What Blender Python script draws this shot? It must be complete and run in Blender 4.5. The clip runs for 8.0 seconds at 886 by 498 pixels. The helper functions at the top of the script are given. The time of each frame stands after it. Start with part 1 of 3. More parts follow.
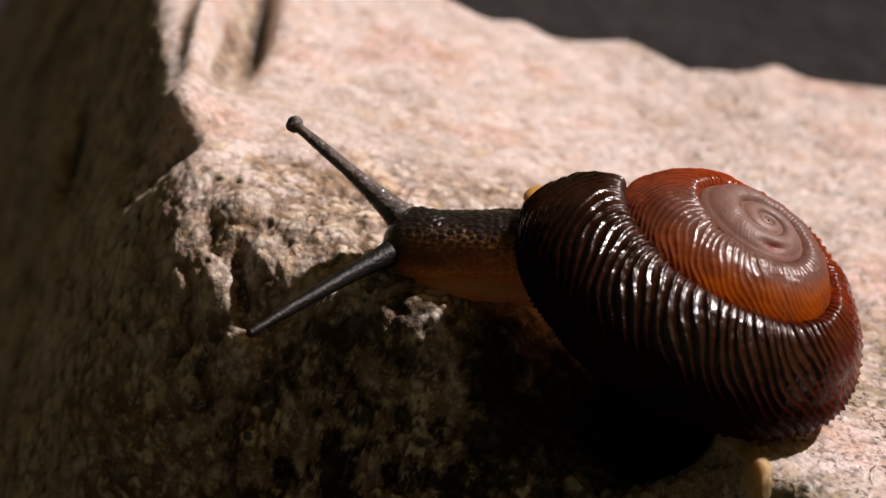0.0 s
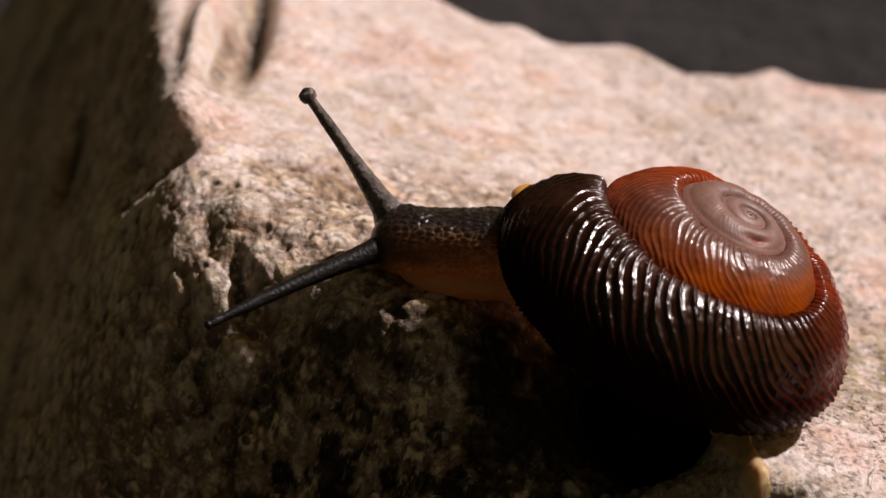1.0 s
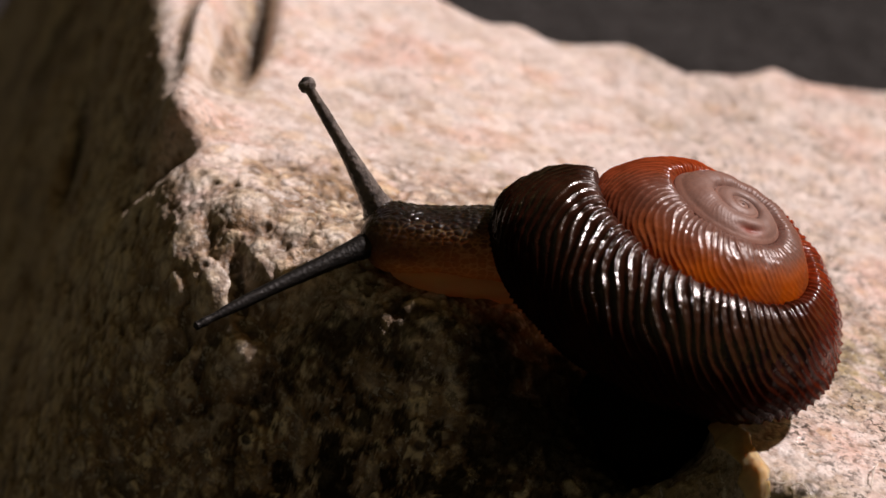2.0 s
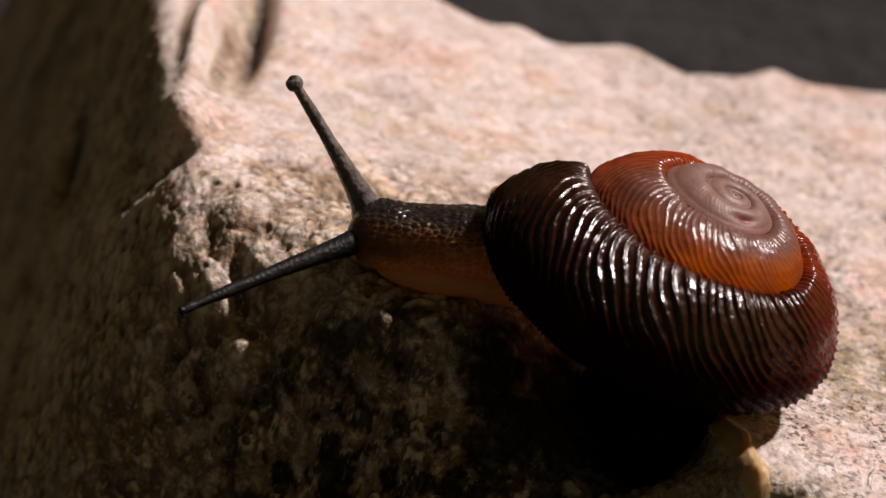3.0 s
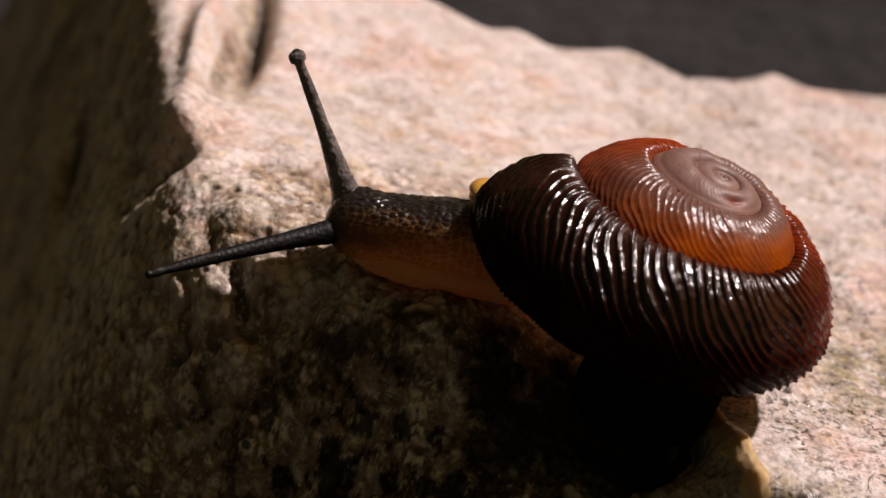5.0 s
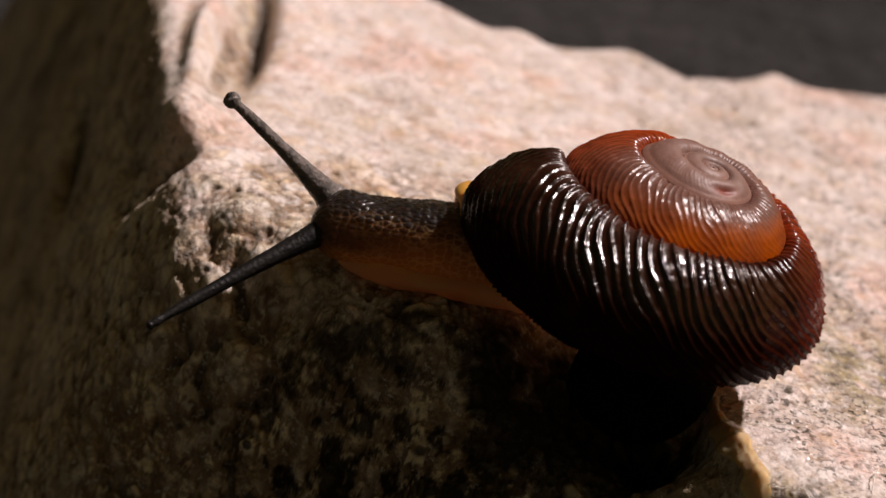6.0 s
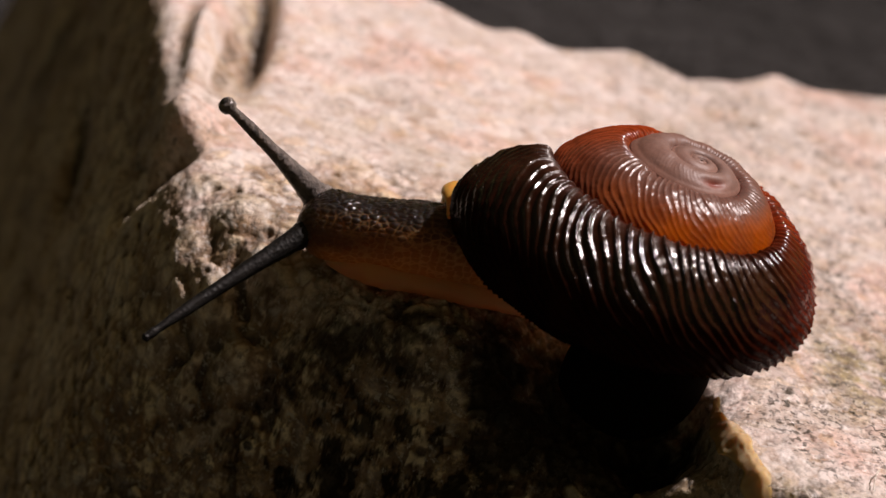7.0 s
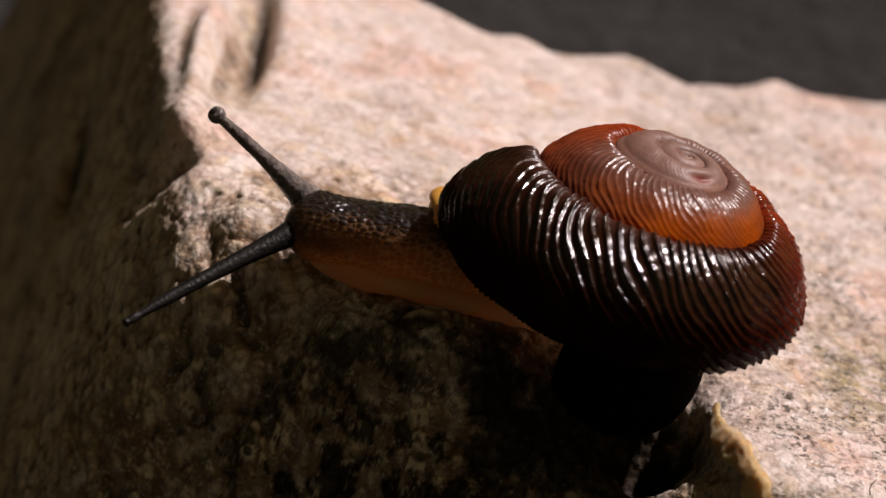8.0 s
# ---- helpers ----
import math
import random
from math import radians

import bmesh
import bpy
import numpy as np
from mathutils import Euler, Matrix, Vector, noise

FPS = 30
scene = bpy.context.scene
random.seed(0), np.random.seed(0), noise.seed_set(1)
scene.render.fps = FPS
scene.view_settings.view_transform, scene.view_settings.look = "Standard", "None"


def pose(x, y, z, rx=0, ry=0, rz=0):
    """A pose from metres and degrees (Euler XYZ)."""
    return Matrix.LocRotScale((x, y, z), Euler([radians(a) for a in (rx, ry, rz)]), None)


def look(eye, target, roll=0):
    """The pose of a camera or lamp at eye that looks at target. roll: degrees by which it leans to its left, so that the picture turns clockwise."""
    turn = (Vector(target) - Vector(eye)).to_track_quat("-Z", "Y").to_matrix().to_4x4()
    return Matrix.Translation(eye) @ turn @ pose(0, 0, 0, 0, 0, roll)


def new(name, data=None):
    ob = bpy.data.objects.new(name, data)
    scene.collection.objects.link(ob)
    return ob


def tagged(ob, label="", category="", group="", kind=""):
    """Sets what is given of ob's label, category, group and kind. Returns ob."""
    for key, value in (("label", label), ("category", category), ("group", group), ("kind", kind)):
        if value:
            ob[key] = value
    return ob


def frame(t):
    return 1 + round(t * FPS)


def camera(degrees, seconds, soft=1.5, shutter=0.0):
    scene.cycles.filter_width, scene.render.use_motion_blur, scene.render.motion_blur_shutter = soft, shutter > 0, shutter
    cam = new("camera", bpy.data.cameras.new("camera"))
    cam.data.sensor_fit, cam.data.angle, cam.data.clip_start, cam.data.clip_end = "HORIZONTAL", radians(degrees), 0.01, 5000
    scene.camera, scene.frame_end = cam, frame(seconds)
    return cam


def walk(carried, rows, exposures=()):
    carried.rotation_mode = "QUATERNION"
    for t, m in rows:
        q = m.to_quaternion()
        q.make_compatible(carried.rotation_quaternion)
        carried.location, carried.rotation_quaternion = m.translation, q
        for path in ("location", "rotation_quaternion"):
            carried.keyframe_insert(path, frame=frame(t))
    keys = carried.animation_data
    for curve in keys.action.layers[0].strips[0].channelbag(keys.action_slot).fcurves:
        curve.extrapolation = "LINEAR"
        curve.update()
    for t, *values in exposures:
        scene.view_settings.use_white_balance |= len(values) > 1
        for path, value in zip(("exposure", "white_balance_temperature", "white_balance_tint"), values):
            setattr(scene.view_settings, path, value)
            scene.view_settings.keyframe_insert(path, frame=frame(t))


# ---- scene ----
MM = 0.001
EYE_OUT = 150.0          # the lens is 15 cm from the snail
PITCH = radians(25)      # and looks down by 25 degrees
BASE_UP = 42.0           # the middle of the site over the soil, mm
RIGHT = Vector((1, 0, 0))
UP = Vector((0, math.sin(PITCH), math.cos(PITCH)))
OUT = Vector((0, -math.cos(PITCH), math.sin(PITCH)))
MID = Vector((0, 0, BASE_UP * MM))


def site(right, up, out):
    """A place in the world from millimetres along the site's three axes."""
    return MID + (RIGHT * right + UP * up + OUT * out) * MM


def way(right, up, out):
    return (RIGHT * right + UP * up + OUT * out).normalized()


SHELL_ROWS = [  # seconds, apex (right, up, out) in mm, spire axis, way of the aperture
    (0, (18.78, 1.45, 4.00), (0.48, 0.74, 0.48), (-0.85, 0.51, 0.07)),
    (0.5, (18.26, 1.70, 4.00), (0.47, 0.75, 0.47), (-0.86, 0.50, 0.08)),
    (1, (17.84, 2.01, 4.00), (0.46, 0.76, 0.46), (-0.87, 0.48, 0.08)),
    (1.5, (17.58, 2.31, 4.00), (0.46, 0.76, 0.46), (-0.88, 0.47, 0.09)),
    (3, (17.00, 3.16, 4.00), (0.44, 0.78, 0.44), (-0.89, 0.44, 0.10)),
    (3.5, (16.63, 3.41, 4.00), (0.43, 0.79, 0.44), (-0.90, 0.43, 0.11)),
    (4, (16.52, 3.71, 4.00), (0.43, 0.79, 0.44), (-0.90, 0.42, 0.11)),
    (4.5, (16.46, 4.07, 4.00), (0.42, 0.80, 0.43), (-0.90, 0.41, 0.12)),
    (6, (15.62, 5.02, 4.00), (0.39, 0.82, 0.42), (-0.92, 0.37, 0.14)),
    (6.5, (15.26, 5.17, 4.00), (0.39, 0.82, 0.41), (-0.92, 0.36, 0.14)),
    (7, (14.89, 5.47, 4.00), (0.38, 0.83, 0.41), (-0.93, 0.35, 0.15)),
    (7.5, (14.63, 5.82, 4.00), (0.37, 0.84, 0.40), (-0.93, 0.33, 0.16)),
    (8, (14.11, 6.02, 4.00), (0.36, 0.85, 0.40), (-0.93, 0.32, 0.16)),
]
HEAD_ROWS = [  # seconds, front of the head (right, up, out) in mm, droop of the neck in degrees
    (0, (-3.58, 0.11, -1.50), 1),
    (0.5, (-3.87, 0.27, -1.50), 1),
    (1, (-4.23, 0.55, -1.50), 1.5),
    (1.5, (-4.57, 0.53, -1.50), 2),
    (3, (-5.62, 0.99, -1.50), 4),
    (3.5, (-6.03, 1.23, -1.50), 5),
    (4, (-6.27, 1.62, -1.50), 6),
    (4.5, (-6.54, 2.00, -1.50), 6.5),
    (6, (-7.89, 1.86, -1.50), 6.7),
    (6.5, (-8.30, 1.83, -1.50), 6.7),
    (7, (-8.76, 1.95, -1.50), 7),
    (7.5, (-9.12, 2.12, -1.50), 8),
    (8, (-9.54, 2.26, -1.50), 9),
]
FAR_STALK = [  # seconds, tip of the eye stalk (right, up, out) in mm
    (0, (-9.01, 7.22, 2.91)),
    (0.5, (-8.96, 7.88, 2.74)),
    (0.8, (-8.62, 8.85, 2.29)),
    (1, (-8.09, 9.21, 2.65)),
    (1.2, (-7.92, 9.36, 2.71)),
    (1.5, (-7.88, 9.79, 2.23)),
    (2.2, (-8.34, 9.61, 2.83)),
    (2.8, (-8.97, 9.63, 2.85)),
    (3, (-8.85, 9.94, 2.69)),
    (3.5, (-8.95, 10.41, 2.53)),
    (3.8, (-8.48, 11.17, 2.10)),
    (4, (-7.98, 11.85, 1.44)),
    (4.2, (-7.71, 12.63, -1.00)),
    (4.5, (-7.71, 12.52, 1.04)),
    (4.7, (-7.92, 12.53, 0.93)),
    (5.2, (-9.42, 11.21, 2.80)),
    (5.8, (-11.37, 9.74, 3.61)),
    (6, (-12.56, 9.12, 3.32)),
    (6.2, (-12.67, 8.57, 3.88)),
    (6.5, (-12.56, 8.24, 4.44)),
    (6.8, (-12.67, 8.71, 4.25)),
    (7, (-12.79, 8.79, 4.27)),
    (7.5, (-13.09, 8.37, 4.72)),
    (8, (-13.35, 8.50, 4.82)),
]
NEAR_STALK = [  # seconds, tip of the eye stalk (right, up, out) in mm
    (0, (-11.17, -5.10, 6.98)),
    (0.2, (-10.95, -5.53, 7.00)),
    (0.4, (-11.67, -5.15, 6.56)),
    (0.6, (-12.30, -4.82, 6.10)),
    (0.8, (-13.37, -4.45, 4.91)),
    (1, (-13.72, -4.45, 4.44)),
    (1.2, (-13.67, -4.70, 4.58)),
    (1.5, (-14.02, -5.01, 4.02)),
    (2.2, (-14.56, -4.52, 4.23)),
    (2.8, (-15.02, -3.97, 4.50)),
    (3, (-15.24, -3.63, 4.57)),
    (3.5, (-15.79, -3.41, 4.30)),
    (3.8, (-16.09, -1.84, 4.88)),
    (4, (-16.05, -1.35, 5.29)),
    (4.2, (-16.06, -1.14, 5.48)),
    (4.5, (-17.04, -0.60, 4.05)),
    (4.7, (-17.33, -0.54, 3.81)),
    (5.2, (-17.25, -1.68, 4.42)),
    (5.8, (-17.04, -3.65, 4.41)),
    (6, (-17.22, -4.26, 3.77)),
    (6.2, (-17.55, -3.42, 4.34)),
    (6.5, (-18.12, -2.47, 4.49)),
    (6.8, (-17.70, -3.77, 4.65)),
    (7, (-17.46, -4.91, 4.13)),
    (7.2, (-17.59, -4.32, 4.76)),
    (7.5, (-18.32, -3.39, 4.69)),
    (8, (-18.54, -3.71, 4.64)),
]
SWAY = {0: (-0.105, -0.260), 0.5: (-0.051, -0.209), 1: (-0.000, 0.000), 1.5: (-0.000, -0.051), 3: (-0.000, 0.000), 3.5: (-0.000, 0.000), 4: (-0.000, 0.155), 4.5: (-0.000, 0.260), 6: (-0.054, 0.256), 6.5: (-0.054, 0.256), 7: (-0.105, 0.310), 7.5: (-0.054, 0.516), 8: (-0.105, 0.621)}

# ---- camera ----
cam = camera(20, 8.0, soft=1.5)
cam.data.dof.use_dof = True
cam.data.dof.focus_distance = 0.1485
cam.data.dof.aperture_fstop = 46
EYE = site(0, 0, EYE_OUT)
walk(cam, [(t, look(EYE, site(x, y, 0))) for t, (x, y) in SWAY.items()])

# ---- world and sun ----
SUN_WAY = way(0.63, 0.745, 0.20)       # towards the sun: high, on the right
world = bpy.data.worlds.new("sky")
scene.world = world
world.use_nodes = True
wt = world.node_tree
wt.nodes.clear()
sky = wt.nodes.new("ShaderNodeTexSky")
sky.sky_type = "NISHITA"
sky.sun_disc = False
sky.air_density, sky.dust_density, sky.ozone_density = 0.5, 1.5, 0.3      # hazy, hardly blue
sky.sun_elevation = math.asin(SUN_WAY.z)
sky.sun_rotation = math.atan2(SUN_WAY.x, SUN_WAY.y)
bg = wt.nodes.new("ShaderNodeBackground")
bg.inputs["Strength"].default_value = 0.046      # the rock lies in a deep shady spot that little sky reaches
wo = wt.nodes.new("ShaderNodeOutputWorld")
warm = wt.nodes.new("ShaderNodeMix")       # what reaches the spot is filtered by leaves and thrown back by earth
warm.data_type, warm.blend_type = "RGBA", "MULTIPLY"
warm.inputs[0].default_value = 1.0
warm.inputs[7].default_value = (1.0, 0.57, 0.165, 1)
wt.links.new(sky.outputs[0], warm.inputs[6])
wt.links.new(warm.outputs[2], bg.inputs[0])
wt.links.new(bg.outputs[0], wo.inputs[0])
sun = new("sun", bpy.data.lights.new("sun", "SUN"))
sun.data.energy = 4.45
scene.view_settings.exposure = 0.08
sun.data.angle = radians(1.8)
sun.data.color = (1.0, 0.865, 0.858)
sun.matrix_world = look(SUN_WAY * 2.0, (0, 0, 0))


# ---- materials ----
class Nodes:
    """Short hand for building one node material."""

    def __init__(self, name):
        self.mat = bpy.data.materials.new(name)
        self.mat.use_nodes = True
        self.tree = self.mat.node_tree
        self.tree.nodes.clear()
        self.out = self.add("ShaderNodeOutputMaterial")
        self.bsdf = self.add("ShaderNodeBsdfPrincipled")
        self.link(self.bsdf.outputs[0], self.out.inputs[0])
        self.coord = self.add("ShaderNodeTexCoord").outputs["Object"]

    def add(self, kind, **values):
        n = self.tree.nodes.new(kind)
        for k, v in values.items():
            n.inputs[k].default_value = v
        return n

    def link(self, a, b):
        self.tree.links.new(a, b)

    def noise(self, scale, detail=4.0, rough=0.6, stretch=None):
        n = self.add("ShaderNodeTexNoise", Scale=scale, Detail=detail, Roughness=rough)
        co = self.coord
        if stretch:
            mp = self.add("ShaderNodeMapping")
            mp.inputs["Scale"].default_value = stretch
            self.link(co, mp.inputs["Vector"])
            co = mp.outputs[0]
        self.link(co, n.inputs["Vector"])
        return n.outputs[0]

    def cells(self, scale, feature="F1"):
        n = self.tree.nodes.new("ShaderNodeTexVoronoi")
        n.feature = feature
        n.inputs["Scale"].default_value = scale
        self.link(self.coord, n.inputs["Vector"])
        return n.outputs[0]

    def attribute(self, name):
        n = self.tree.nodes.new("ShaderNodeAttribute")
        n.attribute_name = name
        return n.outputs["Fac"]

    def axis(self, which):
        n = self.add("ShaderNodeSeparateXYZ")
        self.link(self.coord, n.inputs[0])
        return n.outputs[which]

    def ramp(self, source, *stops):
        n = self.tree.nodes.new("ShaderNodeValToRGB")
        e = n.color_ramp.elements
        while len(e) < len(stops):
            e.new(0.5)
        for el, (p, c) in zip(e, stops):
            el.position = p
            el.color = (*c, 1) if len(c) == 3 else c
        self.link(source, n.inputs[0])
        return n.outputs[0]

    def span(self, source, a, b, c=0.0, d=1.0):
        n = self.add("ShaderNodeMapRange")
        for i, v in enumerate((a, b, c, d)):
            n.inputs[i + 1].default_value = v
        self.link(source, n.inputs[0])
        return n.outputs[0]

    def maths(self, op, a, b):
        n = self.tree.nodes.new("ShaderNodeMath")
        n.operation = op
        for i, v in enumerate((a, b)):
            if isinstance(v, (int, float)):
                n.inputs[i].default_value = v
            else:
                self.link(v, n.inputs[i])
        return n.outputs[0]

    def mix(self, fac, a, b, blend="MIX"):
        n = self.tree.nodes.new("ShaderNodeMix")
        n.data_type, n.blend_type = "RGBA", blend
        for i, v in ((0, fac), (6, a), (7, b)):
            if isinstance(v, (int, float)):
                n.inputs[i].default_value = v
            elif isinstance(v, tuple):
                n.inputs[i].default_value = (*v, 1)
            else:
                self.link(v, n.inputs[i])
        return n.outputs[2]

    def set(self, **values):
        for k, v in values.items():
            s = self.bsdf.inputs[k.replace("_", " ")]
            if isinstance(v, tuple) and len(v) == 3 and len(s.default_value) == 4:
                v = (*v, 1)
            if isinstance(v, (int, float, tuple)):
                s.default_value = v
            else:
                self.link(v, s)

    def lets_through(self, colour, share):
        """Mixes in light that passes through from the other side."""
        glow = self.add("ShaderNodeBsdfTranslucent")
        mix = self.add("ShaderNodeMixShader")
        for v, s in ((colour, glow.inputs["Color"]), (share, mix.inputs[0])):
            if isinstance(v, (int, float)):
                s.default_value = v
            elif isinstance(v, tuple):
                s.default_value = (*v, 1)
            else:
                self.link(v, s)
        self.link(self.bsdf.outputs[0], mix.inputs[1])
        self.link(glow.outputs[0], mix.inputs[2])
        self.link(mix.outputs[0], self.out.inputs[0])

    def bump(self, height, distance, strength=1.0, under=None):
        n = self.add("ShaderNodeBump", Strength=strength, Distance=distance)
        self.link(height, n.inputs["Height"])
        if under:
            self.link(under, n.inputs["Normal"])
        self.link(n.outputs[0], self.bsdf.inputs["Normal"])
        return n.outputs[0]


def rock_material():
    n = Nodes("weathered granite")
    shade_stain, broken, hollow = n.attribute("shade_stain"), n.attribute("broken"), n.attribute("hollow")
    # worn feldspar: pale, rosy and greyish in patches
    col = n.ramp(n.noise(110, 4, 0.6), (0.36, (0.54, 0.46, 0.40)), (0.44, (0.66, 0.57, 0.53)), (0.52, (0.80, 0.71, 0.68)), (0.61, (0.76, 0.52, 0.46)))
    col = n.mix(n.span(n.noise(200, 4, 0.65), 0.57, 0.68, 0, 0.55), col, (0.60, 0.33, 0.22))
    col = n.mix(n.span(n.noise(240, 4, 0.65), 0.50, 0.62, 0, 0.7), col, (0.76, 0.70, 0.67))
    col = n.mix(n.span(n.noise(160, 4, 0.6), 0.55, 0.68, 0, 0.4), col, (0.33, 0.27, 0.20))
    # single crystals on the broken edge: quartz, feldspar, yellowed grains
    crystal = n.ramp(n.attribute("crystal"), (0.05, (0.84, 0.80, 0.76)), (0.28, (0.66, 0.52, 0.38)), (0.42, (0.86, 0.83, 0.79)), (0.60, (0.74, 0.56, 0.48)), (0.76, (0.80, 0.76, 0.70)), (0.92, (0.66, 0.47, 0.24)))
    col = n.mix(n.span(broken, 0.1, 1.0, 0.3, 0.8), col, crystal)
    col = n.mix(n.span(n.noise(430, 4, 0.65), 0.55, 0.65, 0, 0.5), col, (0.38, 0.235, 0.15))
    # brown mottled stain; over the front and trough it paints in warm shade
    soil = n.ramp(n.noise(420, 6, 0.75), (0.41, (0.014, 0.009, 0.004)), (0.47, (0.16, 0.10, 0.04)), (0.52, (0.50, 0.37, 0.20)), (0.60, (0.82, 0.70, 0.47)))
    col = n.mix(n.maths("MULTIPLY", shade_stain, n.span(n.noise(260, 4, 0.7), 0.36, 0.56, 0.35, 0.95)), col, soil)
    # clean pale grains stand out of the dirt, which lies black between them
    pale = n.maths("MULTIPLY", n.maths("MULTIPLY", shade_stain, n.span(n.attribute("crystal"), 0.52, 0.60, 0, 0.9)), n.span(n.attribute("seam"), 0.0, 0.4, 1.0, 0.0))
    col = n.mix(pale, col, (0.84, 0.74, 0.55))
    col = n.mix(n.maths("MULTIPLY", n.maths("MULTIPLY", shade_stain, n.attribute("seam")), n.span(n.noise(500, 4, 0.7), 0.42, 0.56, 0.1, 1.0)), col, (0.012, 0.009, 0.005))
    stain = n.maths("MULTIPLY", n.maths("MULTIPLY", broken, n.span(n.noise(330, 5, 0.7), 0.50, 0.60, 0, 0.85)), n.maths("MULTIPLY", n.span(n.attribute("flank"), 0.2, 0.8, 1.0, 0.3), n.span(shade_stain, 0.7, 0.95, 1.0, 0.15)))
    col = n.mix(stain, col, n.ramp(n.noise(620, 4, 0.7), (0.40, (0.045, 0.028, 0.014)), (0.52, (0.22, 0.13, 0.06)), (0.64, (0.42, 0.28, 0.14))))
    # brown and pale colour in upright streaks on the steep side
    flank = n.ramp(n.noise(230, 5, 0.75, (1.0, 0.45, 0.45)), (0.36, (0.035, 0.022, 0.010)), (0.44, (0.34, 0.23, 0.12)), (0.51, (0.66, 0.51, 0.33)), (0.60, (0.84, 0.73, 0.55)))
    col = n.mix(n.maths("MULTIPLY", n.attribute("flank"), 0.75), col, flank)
    # cream-coloured nodules
    col = n.mix(n.maths("MULTIPLY", n.attribute("nodule"), 0.85), col, n.ramp(n.noise(420, 4, 0.65), (0.36, (0.56, 0.40, 0.22)), (0.48, (0.82, 0.72, 0.56)), (0.60, (0.86, 0.80, 0.72))))
    # a rust-brown patch on the shoulder
    col = n.mix(n.maths("MULTIPLY", n.attribute("rust"), 0.85), col, n.ramp(n.noise(560, 4, 0.7), (0.38, (0.07, 0.04, 0.018)), (0.48, (0.24, 0.145, 0.07)), (0.58, (0.44, 0.29, 0.15)), (0.68, (0.60, 0.47, 0.33))))
    # rust and dirt in the seams between grains; hollows turn brown, the deepest near-black
    col = n.mix(n.maths("MULTIPLY", n.attribute("seam"), n.span(n.noise(350, 4, 0.7), 0.38, 0.58, 0.2, 1.0)), col, (0.15, 0.085, 0.038))
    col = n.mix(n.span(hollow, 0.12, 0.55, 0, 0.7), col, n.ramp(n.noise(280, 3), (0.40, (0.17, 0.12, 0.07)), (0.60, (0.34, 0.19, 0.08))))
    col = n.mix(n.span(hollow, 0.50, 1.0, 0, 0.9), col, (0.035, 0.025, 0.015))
    dots = n.maths("MULTIPLY", n.span(n.cells(330), 0.09, 0.14, 0.95, 0.0), n.maths("MULTIPLY", shade_stain, broken))
    col = n.mix(dots, col, (0.010, 0.008, 0.006))
    pit = n.span(n.noise(850, 4, 0.7), 0.56, 0.62, 0, 0.9)
    col = n.mix(n.maths("MULTIPLY", pit, n.maths("MULTIPLY", shade_stain, 0.8)), col, (0.016, 0.011, 0.007))
    col = n.mix(n.maths("MULTIPLY", broken, n.span(n.attribute("pits"), 0.05, 0.30, 0, 0.6)), col, (0.10, 0.06, 0.03))
    col = n.mix(n.maths("MULTIPLY", n.attribute("algae"), n.span(n.noise(330, 5, 0.7), 0.38, 0.52, 0, 0.95)), col, n.ramp(n.noise(900, 3), (0.4, (0.045, 0.036, 0.012)), (0.6, (0.32, 0.26, 0.10))))
    # sugary grain
    col = n.mix(n.span(n.noise(800, 4, 0.7), 0.36, 0.52, 0.6, 0.0), col, n.mix(0.5, col, (0.26, 0.17, 0.12)))
    # fine grain: bright quartz, dark mica in drifts
    col = n.mix(n.span(n.noise(1700, 3, 0.7), 0.56, 0.66, 0, 0.5), col, (0.82, 0.78, 0.73))
    mica = n.span(n.noise(1500, 4, 0.75), 0.57, 0.64, 0, 0.9)
    col = n.mix(n.maths("MULTIPLY", mica, n.span(n.noise(190, 3), 0.44, 0.62, 0.0, 0.9)), col, (0.045, 0.038, 0.032))
    speck = n.maths("MULTIPLY", n.span(n.noise(2300, 3, 0.6), 0.53, 0.58, 0, 0.95), n.span(n.noise(210, 4, 0.65, (1.0, 0.6, 0.6)), 0.42, 0.56, 0.2, 1.0))
    col = n.mix(n.maths("MULTIPLY", speck, n.attribute("right")), col, (0.05, 0.042, 0.03))
    grain = n.noise(3000, 3, 0.7)
    col = n.mix(n.span(grain, 0.50, 0.70, 0.0, 0.4), col, (0.30, 0.24, 0.19))
    # near-black crust, with the shade under the snail painted in
    col = n.mix(n.attribute("shade_crust"), col, (0.010, 0.008, 0.005))
    wet = n.maths("MULTIPLY", n.attribute("right"), n.span(n.noise(260, 3), 0.45, 0.6, 0.0, 0.3))
    n.set(Base_Color=col, Roughness=n.maths("SUBTRACT", n.maths("ADD", n.span(n.noise(900, 2), 0.35, 0.65, 0.32, 0.8), n.attribute("shade_crust")), wet), IOR=1.5, Specular_IOR_Level=n.span(n.attribute("shade_crust"), 0.0, 0.85, 0.5, 0.05))
    a = n.bump(grain, 0.00014, 0.9)
    n.bump(n.noise(700, 4, 0.7), 0.0004, 0.5, a)
    return n.mat


def soil_material():
    n = Nodes("dark wet soil")
    col = n.ramp(n.noise(9, 6, 0.65), (0.3, (0.010, 0.009, 0.009)), (0.7, (0.026, 0.024, 0.024)))
    n.set(Base_Color=col, Roughness=0.95)
    n.bump(n.noise(60, 6, 0.7), 0.02, 0.8)
    return n.mat


